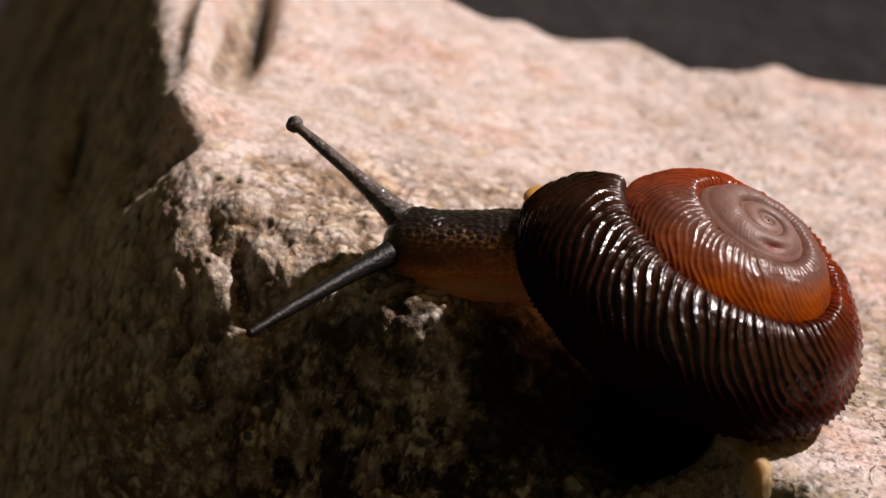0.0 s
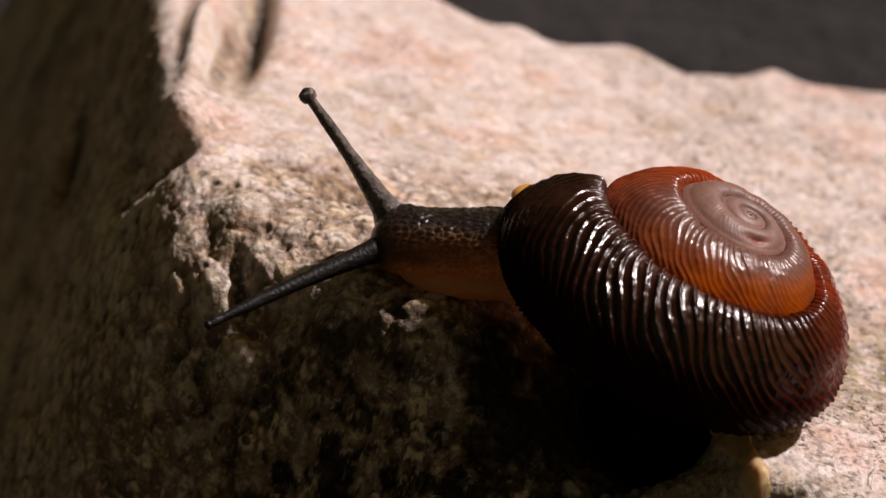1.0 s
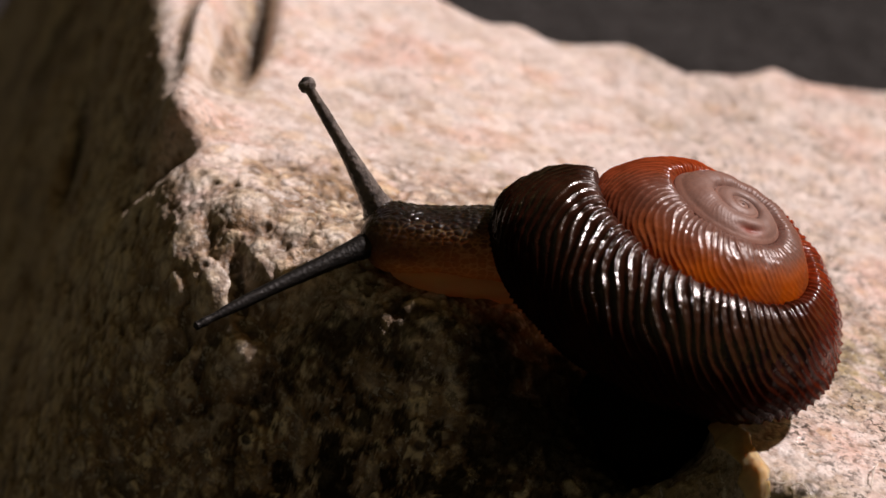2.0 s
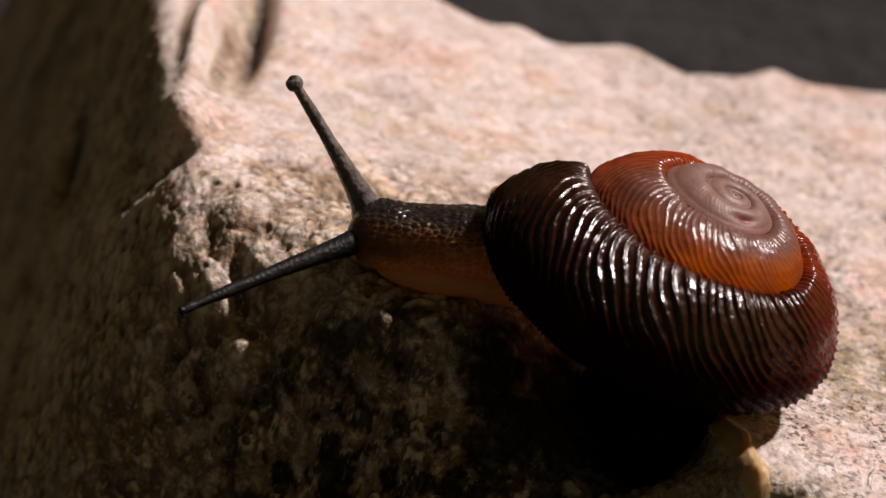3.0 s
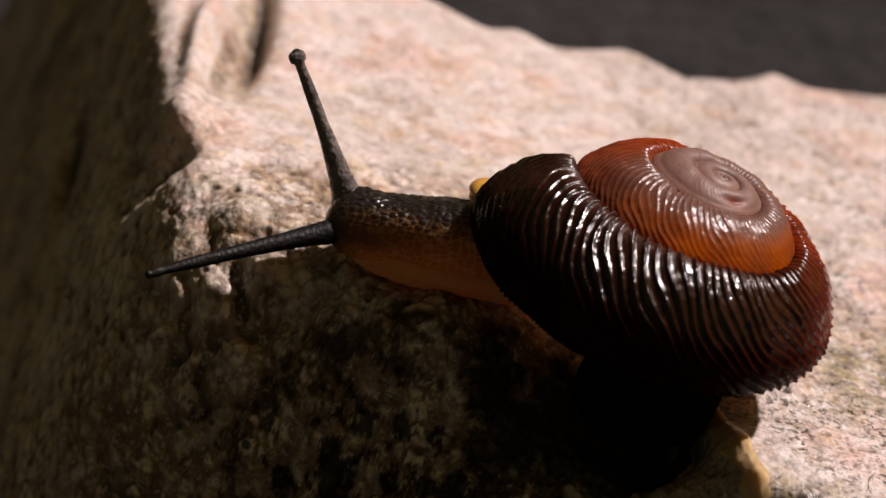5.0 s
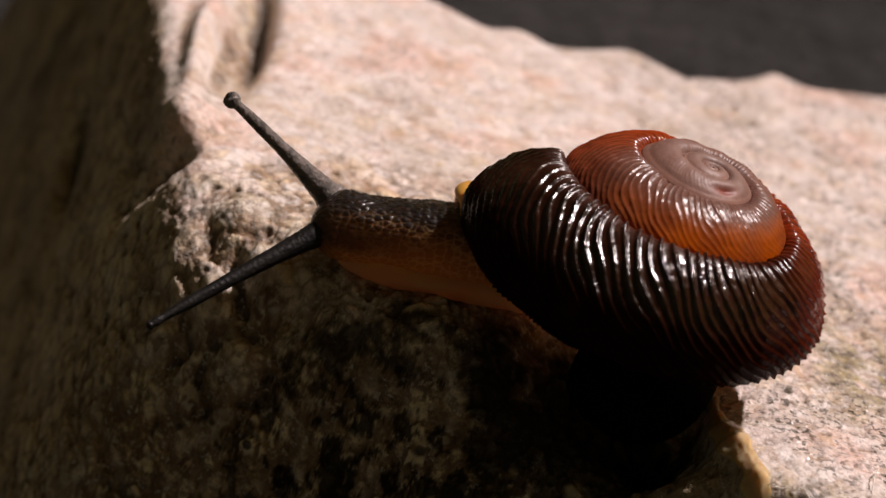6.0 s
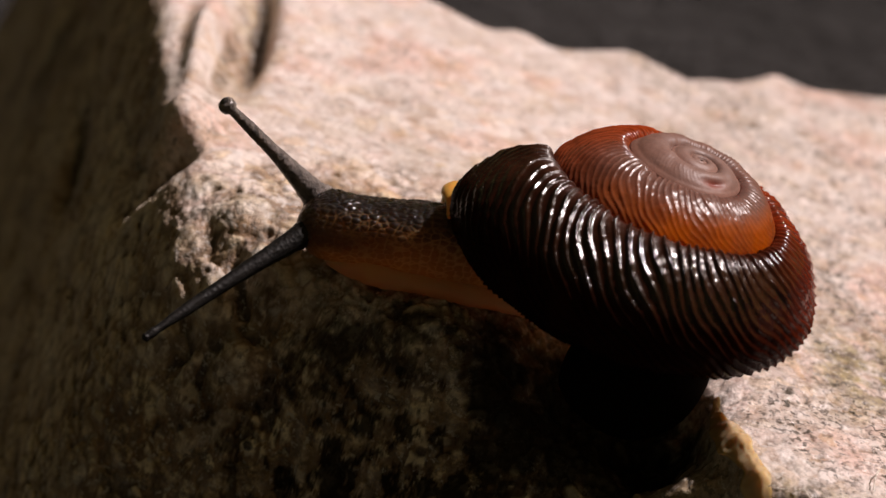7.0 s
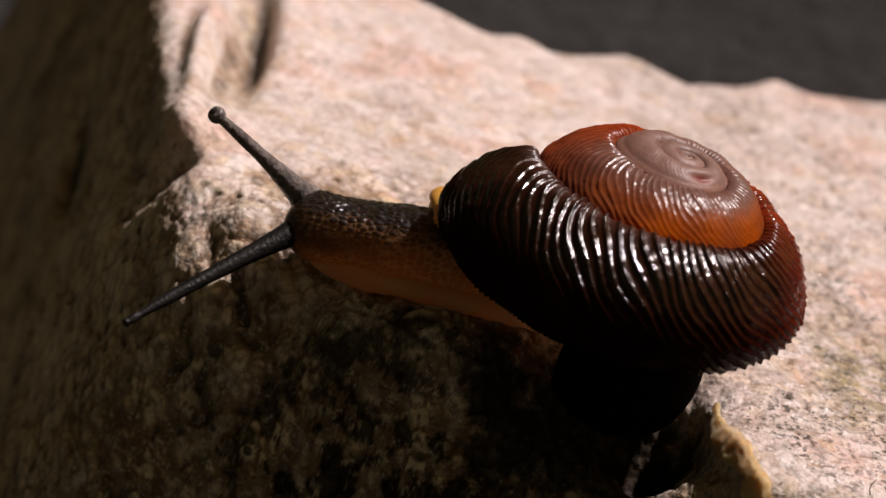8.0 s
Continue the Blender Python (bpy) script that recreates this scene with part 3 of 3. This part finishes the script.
    rust = np.maximum(rust, np.clip((1.0 - ((a + 12.3) / 1.5) ** 2 - ((b - 4.9) / 0.9) ** 2 + 0.5 * rough_noise(p, 1.0, 3, seed=59)) / 0.8, 0, 1))
    algae = np.maximum(np.exp(-((a - 27) / 5) ** 2 - ((b - 1) / 6) ** 2), 0.9 * np.exp(-((a - 20.5) / 3) ** 2 - ((b + 15.5) / 2.0) ** 2))
    algae = np.maximum(algae, 0.8 * np.exp(-((a - 11) / 4) ** 2 - ((b + 13) / 1.6) ** 2))
    seams = np.clip(1 - np.minimum(mid_gap + 0.25 * top, big_gap + 0.2), 0, 1) * broken
    return h + relief, {"shade_crust": shade_crust, "shade_stain": shade_stain, "algae": algae, "flank": flank, "crystal": mid_own, "seam": seams, "broken": broken, "pits": pits, "right": right, "nodule": nodule, "rust": rust}


def blurred(h, n):
    """The mean over 2 n + 1 places both ways."""
    for axis in (0, 1):
        w = [(n + 1, n) if k == axis else (0, 0) for k in (0, 1)]
        c = np.cumsum(np.pad(h, w, mode="edge"), axis)
        top, low = (slice(2 * n + 1, None), slice(None, -2 * n - 1))
        h = ((c[top] - c[low]) if axis == 0 else (c[:, top] - c[:, low])) / (2 * n + 1)
    return h


def off_slab(a, b, h):
    """World places from the slab."""
    y, z = (b + h) * C45, (h - b) * C45
    return np.array(MID) + (a[..., None] * np.array(RIGHT) + y[..., None] * np.array(UP) + z[..., None] * np.array(OUT)) * MM


def rock():
    a, b = np.meshgrid(rock_axis(-75, -40, 40, 78, 0.125, 0.6), rock_axis(-48, -17, 56, 110, 0.125, 0.6))
    h, extra = rock_relief(a, b)
    # how deep a place lies in narrow and in wide hollows
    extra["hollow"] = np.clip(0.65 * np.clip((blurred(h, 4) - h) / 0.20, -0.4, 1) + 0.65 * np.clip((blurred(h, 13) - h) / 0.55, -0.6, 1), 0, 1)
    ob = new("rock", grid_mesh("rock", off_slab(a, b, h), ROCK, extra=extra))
    tagged(ob, "pale pinkish weathered granite rock, pitted, with dark specks", "rock")


def slime():
    """A thick wet string of mucus that drapes over the brink of the ledge behind the snail."""
    s = np.linspace(0, 1, 150)
    line = spline([(16.5, -4.6), (16.35, -5.8), (16.35, -7.2), (16.7, -9.2), (17.15, -11.2), (17.5, -12.8), (17.8, -14.0), (18.0, -15.2), (18.1, -16.4)], 150)
    way_a, way_b = line[:, :1], line[:, 1:]
    phi = np.linspace(0, 2 * np.pi, 40, endpoint=False)[None]
    k = s[:, None]
    wide = (0.20 + 0.58 * np.exp(-((k - 0.42) / 0.16) ** 2) + 0.48 * np.exp(-((k - 0.80) / 0.16) ** 2)) * np.sqrt(np.clip(1 - (2 * k - 1) ** 8, 0, 1)) + 0.02
    wide = wide * (1 + 0.10 * np.sin(phi * 3 + k * 21) + 0.08 * np.sin(k * 43))
    ground = np.maximum(rock_relief(way_a + 0.35, way_b)[0], rock_relief(way_a, way_b)[0])
    for _ in range(6):
        ground[1:-1] = (ground[:-2] + ground[1:-1] + ground[2:]) / 3
    drape = np.clip(-np.cos(phi), 0, 1)                   # the side over the brink hangs lower
    h = ground + 0.10 + 0.55 * wide * np.sin(phi) - 0.9 * wide * drape
    a = way_a + wide * np.cos(phi) * (1 + 0.35 * drape)
    b = way_b + 0.2 * wide * np.cos(phi)
    wrinkle = rough_noise(np.stack([a, b, h], -1), 0.5, 3, seed=88)
    ob = new("slime", grid_mesh("slime", off_slab(a, b, h + 0.06 * wrinkle), SLIME, loop=True))
    tagged(ob, "amber wet string of slime draped over the brink of the rock", "slime")


def fibre(a0, b0, da, db, lift, thick):
    """One dry plant hair on the rock."""
    s = np.linspace(0, 1, 26)
    a, b = a0 + da * s, b0 + db * s + 0.25 * np.sin(s * 5)
    h = rock_relief(a[None], b[None])[0]
    line = off_slab(a, b, h[0] + 0.05 + lift * np.sin(np.pi * s))
    t = np.gradient(line, axis=0)
    t /= np.linalg.norm(t, axis=1)[:, None]
    u = np.cross(t, np.array(OUT))
    u /= np.linalg.norm(u, axis=1)[:, None]
    v = np.cross(t, u)
    phi = np.linspace(0, 2 * np.pi, 8, endpoint=False)
    r = thick * MM * np.sqrt(np.clip(1 - (2 * s - 1) ** 6, 0.05, 1))
    p = line[:, None] + r[:, None, None] * (u[:, None] * np.cos(phi)[None, :, None] + v[:, None] * np.sin(phi)[None, :, None])
    ob = new("plant_fibre", grid_mesh("plant_fibre", p, FIBRE, loop=True))
    tagged(ob, "thin pale dry plant fibre lying on the rock", "plant fibre", "fibres on the rock")


# ---- the snail ----
SHELL_R, GROWTH, GROWTH_BEND = 12.07, 0.370, 0.092        # mm at the mouth; growth of the coil
DOME = (-0.023, 0.079, -0.002)                             # height of the spire's dome
# from the seam over the shoulder to the widest line and round below: out, up (in whorl widths), share of the whorl's drop
WHORL = [(0, -0.03, 0), (0.05, 0.015, 0), (0.15, 0.052, 0), (0.30, 0.075, 0.085), (0.45, 0.08, 0.20), (0.60, 0.06, 0.31), (0.73, 0.035, 0.45), (0.85, 0.0, 0.62), (0.94, -0.01, 0.80), (1, -0.026, 1),
         (0.985, -0.21, 1), (0.88, -0.44, 1), (0.65, -0.65, 1), (0.35, -0.77, 1), (0, -0.75, 1), (-0.35, -0.6, 1)]
RIBS = 74


def coil_radius(u):
    return SHELL_R * np.exp(-GROWTH * u - GROWTH_BEND * u * np.abs(u))


def dome(r):
    return -(DOME[0] * r + DOME[1] * r ** 2 + DOME[2] * r ** 3)


def whorl_places(u, outline):
    """Places on the coil, u turns back from the mouth, along an outline of the whorl; also the whorl's width."""
    wide = coil_radius(u)
    seam = coil_radius(u + 1)
    d = wide - seam
    r = seam + outline[..., 0] * d
    swell = 1 + 1.1 * np.clip(u - 1.0, 0, 1) * (outline[..., 1] > 0)          # the early whorls stand rounder
    z = dome(seam) + 0.5 * np.clip((0.4 - u) / 0.4, 0, 1) * np.clip(outline[..., 0], 0, 1) * np.clip(1.15 - outline[..., 0], 0, 1) + outline[..., 1] * d * swell + outline[..., 2] * (dome(wide) - dome(seam))
    return r, z, d


def shell_mesh():
    u = np.concatenate([np.arange(-0.035, 1.3, 1 / (RIBS * 14)), np.arange(1.3, 2.6, 1 / (RIBS * 8)), np.arange(2.6, 5.2, 1 / (RIBS * 4))])[:, None]
    n = 96
    line = spline(WHORL, n)
    r, z, d = whorl_places(u, line[None])
    # outward on the outline
    tr, tz = np.gradient(r, axis=1), np.gradient(z, axis=1)
    k = np.sqrt(tr ** 2 + tz ** 2)
    out_r, out_z = -tz / k, tr / k
    s = np.linspace(0, 1, n)[None]
    lean = 0.076 * np.clip((s - 0.12) / 0.45, 0, 2) ** 1.7
    wander = 0.22 * np.sin(u * 41 + 1.3) + 0.18 * np.sin(u * 97 + 2 * s) + 0.3 * np.sin(u * 17 + 5 * s)
    phase = (u - lean) * RIBS + wander
    number = np.floor(phase).astype(np.int64)
    cut = hashed(number, number * 0, number * 0, 4)
    wave = 0.5 - 0.5 * np.cos(2 * np.pi * (phase - number))
    rib = wave ** 4.5
    fade = np.clip(s / 0.05, 0, 1) * np.clip((1.15 - s) / 0.3, 0.2, 1) * np.clip((2.8 - u) / 1.5, 0.03, 1) * (1 - 0.8 * np.clip(u - 0.8, 0, 1) * np.clip((s - 0.3) / 0.2, 0, 1))
    high = 0.32 * np.clip(0.35 + (u + 0.03) / 0.2, 0.35, 1) * np.exp(-1.2 * np.clip(u, 0, 5)) * (0.65 + 0.5 * cut) * fade
    uneven = 0.05 * np.sin(u * 31 + 3 * s) + 0.04 * np.sin(u * 71 - 4 * s)
    at = np.stack([r * np.cos(u * 2 * np.pi), r * np.sin(u * 2 * np.pi), z], -1)
    lift = high * rib * (0.85 + 0.22 * value_noise(at / 1.2, 3) + 0.18 * value_noise(at / 0.4, 8)) + uneven * fade + 0.035 * rough_noise(at, 0.7, 2, seed=12) * fade + 0.014 * rough_noise(at, 0.22, 2, seed=18) * fade
    dent = np.exp(-((u - 2.30) / 0.05) ** 2 - ((s - 0.36) / 0.06) ** 2)
    lift = lift - 0.22 * dent
    r, z = r + out_r * lift, z + out_z * lift
    a = u * 2 * np.pi
    pts = np.stack([r * np.cos(a), r * np.sin(a), z], -1) * MM
    return grid_mesh("shell", pts, SHELL, extra={"turns": u + 0 * s, "across": s + 0 * u, "rib": rib * fade + (1 - fade), "dent": dent})


def mantle_mesh():
    """The fleshy collar round the neck where it leaves the shell."""
    turn = np.linspace(0, 2 * np.pi, 72, endpoint=False)
    ring = np.linspace(0, 2 * np.pi, 28, endpoint=False)
    ry, rz = 2.5, 2.35
    thick = 0.75 + 0.12 * np.sin(5 * turn + 1)
    y = (ry + thick[:, None] * 0.6 * np.cos(ring)) * np.cos(turn)[:, None]
    z = (rz + thick[:, None] * 0.6 * np.cos(ring)) * np.sin(turn)[:, None]
    x = 1.1 * thick[:, None] * np.sin(ring) + 0 * y
    p = np.stack([x, y, z], -1)
    p = np.concatenate([p, p[:1]], 0)
    return grid_mesh("mantle", p * MM, MANTLE, loop=True)


def neck_mesh():
    """Head and neck, head front at the origin, forward along x, back of the animal up z, the near side along -y."""
    s = np.linspace(0, 1, 210)
    x = 0.2 - 15.5 * s ** 1.15
    d = 0.2 - x
    nose = np.sqrt(np.clip(1 - (1 - np.clip(d / 1.7, 0, 1)) ** 2, 0, 1))
    top = (1.62 + 0.05 * np.minimum(d, 7) + 0.38 * np.exp(-((d - 2.0) / 1.5) ** 2)) * np.sqrt(np.clip(1 - (1 - np.clip(d / 2.3, 0, 1)) ** 2, 0, 1))
    low = -(1.75 + 0.16 * np.minimum(d, 12)) * nose
    half = (1.9 + 0.11 * np.minimum(d, 9)) * nose
    phi = np.linspace(0, 2 * np.pi, 240, endpoint=False)
    cp, sp = np.cos(phi), np.sin(phi)
    y = half[:, None] * np.sign(cp) * np.abs(cp) ** 0.8
    z = np.where(sp > 0, top[:, None] * np.abs(sp) ** 0.85, -np.abs(low)[:, None] * np.abs(sp) ** 0.8)
    p = np.stack([x[:, None] + 0 * y, y, z], -1)
    d1, d2 = cell_noise(p * np.array([1.9, 3.1, 3.1]), seed=2)
    cell = np.clip((d2 - d1) * 1.6, 0, 1)
    centre = np.stack([x[:, None] + 0 * y - 0.3, 0 * y, 0 * z], -1)
    n = p - centre
    n = n / np.maximum(np.linalg.norm(n, axis=-1, keepdims=True), 1e-3)
    amount = np.clip((z + 2.4) / 1.6, 0.1, 1) * np.clip(d / 1.0, 0, 1)[:, None]
    p = p + n * (0.10 * (cell ** 0.6) * amount)[..., None] + n * (0.06 * rough_noise(p, 1.4, 2, seed=9))[..., None]
    return grid_mesh("neck", p * MM, SKIN, loop=True, extra={"cell": cell})


def foot_edge_mesh():
    """The pale sole that shows under the neck."""
    s = np.linspace(0, 1, 90)
    x = -1.6 - 14.0 * s
    taper = np.sqrt(np.clip(s * 5, 0, 1)) * 0.98 + 0.02
    phi = np.linspace(0, 2 * np.pi, 48, endpoint=False)
    mid_z = -1.9 - 1.1 * s ** 0.8
    y = (2.2 + 1.0 * s)[:, None] * taper[:, None] * np.cos(phi) * np.where(np.cos(phi) < 0, 1.5, 1.0)      # the margin flares towards the near side
    z = mid_z[:, None] + (0.95 + 0.35 * s)[:, None] * taper[:, None] * np.sin(phi)
    p = np.stack([x[:, None] + 0 * y, y, z], -1)
    p[..., 2] += 0.12 * rough_noise(p, 1.5, 3, seed=4)
    return grid_mesh("sole", p * MM, FOOT, loop=True)


def rear_foot_mesh():
    """The body under the shell, with the tail: along x, its back up z."""
    s = np.linspace(0, 1, 90)
    x = 5.5 - 9.5 * s
    r = np.sin(np.pi * np.clip(s, 0.004, 0.996)) ** 0.6
    phi = np.linspace(0, 2 * np.pi, 60, endpoint=False)
    y = 3.4 * r[:, None] * np.cos(phi)
    z = np.where(np.sin(phi) > 0, 4.2, 4.0) * r[:, None] * np.sin(phi)
    p = np.stack([x[:, None] + 0 * y, y, z], -1)
    d1, d2 = cell_noise(p * np.array([1.6, 2.2, 2.2]), seed=6)
    cell = np.clip((d2 - d1) * 1.6, 0, 1)
    p[..., 2] += 0.1 * cell * np.sin(phi)
    return grid_mesh("foot", p * MM, SHADED_SKIN, loop=True, extra={"cell": cell})


def stalk_meshes(length, base, mid, tip, bulb, material):
    """A tentacle that points along +z with its root sunk below 0, and its eye."""
    ctl = [(-1.5, base * 0.5), (-0.8, base * 0.95), (0, base * 1.18), (0.08 * length, base * 0.92), (0.25 * length, base * 0.70), (0.5 * length, mid), (0.75 * length, mid * 0.85),
           (0.9 * length, tip), (0.945 * length, tip * 1.15), (length - bulb, bulb * 0.84), (length - 0.4 * bulb, bulb * 0.92), (length, bulb * 0.72), (length + 0.25 * bulb, 0.02)]
    line = spline(ctl, 150)
    phi = np.linspace(0, 2 * np.pi, 44, endpoint=False)
    r = np.maximum(line[:, 1], 0.02)[:, None]
    p = np.stack([r * np.cos(phi), r * np.sin(phi), line[:, 0][:, None] + 0 * phi], -1)
    d1, d2 = cell_noise(p * 7.5, seed=8)
    bead = np.clip((d2 - d1) * 1.5, 0, 1)
    k = 1 + (0.08 * bead - 0.04)
    p[..., :2] *= k[..., None]
    bend = 0.035 * (np.clip(p[..., 2], 0, None) / length) * (1 - np.clip(p[..., 2], 0, None) / length) * length
    p[..., 0] += bend
    shaft = grid_mesh("tentacle", p * MM, material, loop=True)
    bm = bmesh.new()
    bmesh.ops.create_uvsphere(bm, u_segments=24, v_segments=16, radius=bulb * 0.66 * MM)
    bmesh.ops.translate(bm, verts=bm.verts, vec=(0, 0, (length - 0.34 * bulb) * MM))
    for v in bm.verts:
        v.co.z += 0.12 * bulb * MM * math.sin(v.co.x / (bulb * MM) * 2)
    return shaft, bm_mesh("eye", bm, EYEBALL)


def feeler_mesh():
    line = spline([(-0.6, 0.42), (0, 0.36), (0.6, 0.26), (1.2, 0.2), (1.5, 0.17), (1.68, 0.02)], 40)
    phi = np.linspace(0, 2 * np.pi, 24, endpoint=False)
    p = np.stack([line[:, 1][:, None] * np.cos(phi), line[:, 1][:, None] * np.sin(phi), line[:, 0][:, None] + 0 * phi], -1)
    return grid_mesh("feeler", p * MM, FEELER, loop=True)


FEELER = plain("grey translucent feeler", (0.16, 0.13, 0.11), 0.3, Subsurface_Weight=0.3, Subsurface_Scale=0.0005)


def frame_of(z_way, x_way, place):
    z = z_way.normalized()
    x = (x_way - z * x_way.dot(z)).normalized()
    y = z.cross(x)
    m = Matrix((x, y, z)).transposed().to_4x4()
    m.translation = place
    return m


def between(rows, t):
    """The row's numbers at any time, on straight lines from row to row."""
    ts = [r[0] for r in rows]
    flat = np.array([np.hstack([np.ravel(v) for v in r[1:]]) for r in rows], float)
    return [float(np.interp(t, ts, flat[:, k])) for k in range(flat.shape[1])]


def shell_pose(t):
    v = between(SHELL_ROWS, t)
    return frame_of(way(*v[3:6]), way(*v[6:9]), site(*v[0:3]))


def head_pose(t):
    x, y, z, droop = between(HEAD_ROWS, t)
    a = radians(droop)
    forward = way(-math.cos(a), math.sin(a), 0.05)
    return frame_of(way(math.sin(a) * 0.98, math.cos(a), 0.20), forward, site(x, y, z))


FAR_BASE, NEAR_BASE = (-1.0, 1.45, -0.9), (-0.9, -0.30, 0.55)      # forward, up, out from the head's front, mm


def stalk_pose(rows, base, t):
    tip = site(*between(rows, t))
    x, y, z, droop = between(HEAD_ROWS, t)
    a = radians(droop)
    f, u, o = base
    root = site(x - math.cos(a) * f + math.sin(a) * u, y + math.sin(a) * f + math.cos(a) * u, z + o)
    return frame_of(tip - root, UP, root)


def snail():
    root = new("snail")
    root.matrix_world = shell_pose(0)
    tagged(root, "live brown land snail with ribbed coiled shell crawling on rock", "snail")
    part("shell", shell_mesh(), root, "glossy reddish-brown ribbed shell")
    # the foot is enlarged to keep sun from under the shell
    rear = part("foot", rear_foot_mesh(), root, "moist foot under the shell, its shade painted near-black")
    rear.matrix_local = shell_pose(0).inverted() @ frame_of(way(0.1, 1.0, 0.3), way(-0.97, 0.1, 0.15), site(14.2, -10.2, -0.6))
    neck = part("neck", neck_mesh(), root, "granular dark-backed orange-brown neck and head")
    part("mantle", mantle_mesh(), neck, "ochre mantle collar").matrix_local = pose(-0.0096, -0.0004, 0.0007, 0, 10, 0)
    part("sole", foot_edge_mesh(), neck, "pale cream sole edge")
    for y, z in ((-0.9, -0.9), (0.9, -0.7)):
        f = part("feeler", feeler_mesh(), neck, "short grey lower feeler")
        f.matrix_local = frame_of(Vector((0.9, y * 0.5, -0.35)), Vector((0, 0, 1)), Vector((-0.3, y, z)) * MM)
    stalks = []
    for length, base, mid, tip, bulb, material, label in ((10.1, 0.92, 0.43, 0.30, 0.56, STALK, "slate-grey eye stalk"), (12.6, 0.82, 0.44, 0.25, 0.30, SHADED_STALK, "eye stalk painted blackish for its shade")):
        shaft, eye = stalk_meshes(length, base, mid, tip, bulb, material)
        ob = part("tentacle", shaft, root, label)
        part("eye", eye, ob, "dark glossy eye bulb")
        stalks.append(ob)
    return root, neck, stalks


soil()
rock()
slime()
for row in ((24.5, -14.2, 0.9, 3.2, 0.5, 0.035), (25.4, -15.2, 1.6, 2.2, 0.4, 0.03), (17.6, -15.3, 1.8, 0.7, 0.3, 0.03), (19.6, -15.2, 1.5, -0.6, 0.25, 0.025)):
    fibre(*row)
SNAIL, NECK, STALKS = snail()


def motions():
    times = [r[0] for r in SHELL_ROWS]
    walk(SNAIL, [(t, shell_pose(t)) for t in times])
    walk(NECK, [(t, shell_pose(t).inverted() @ head_pose(t)) for t in times])
    for ob, rows, base in ((STALKS[0], FAR_STALK, FAR_BASE), (STALKS[1], NEAR_STALK, NEAR_BASE)):
        walk(ob, [(r[0], shell_pose(r[0]).inverted() @ stalk_pose(rows, base, r[0])) for r in rows])


motions()
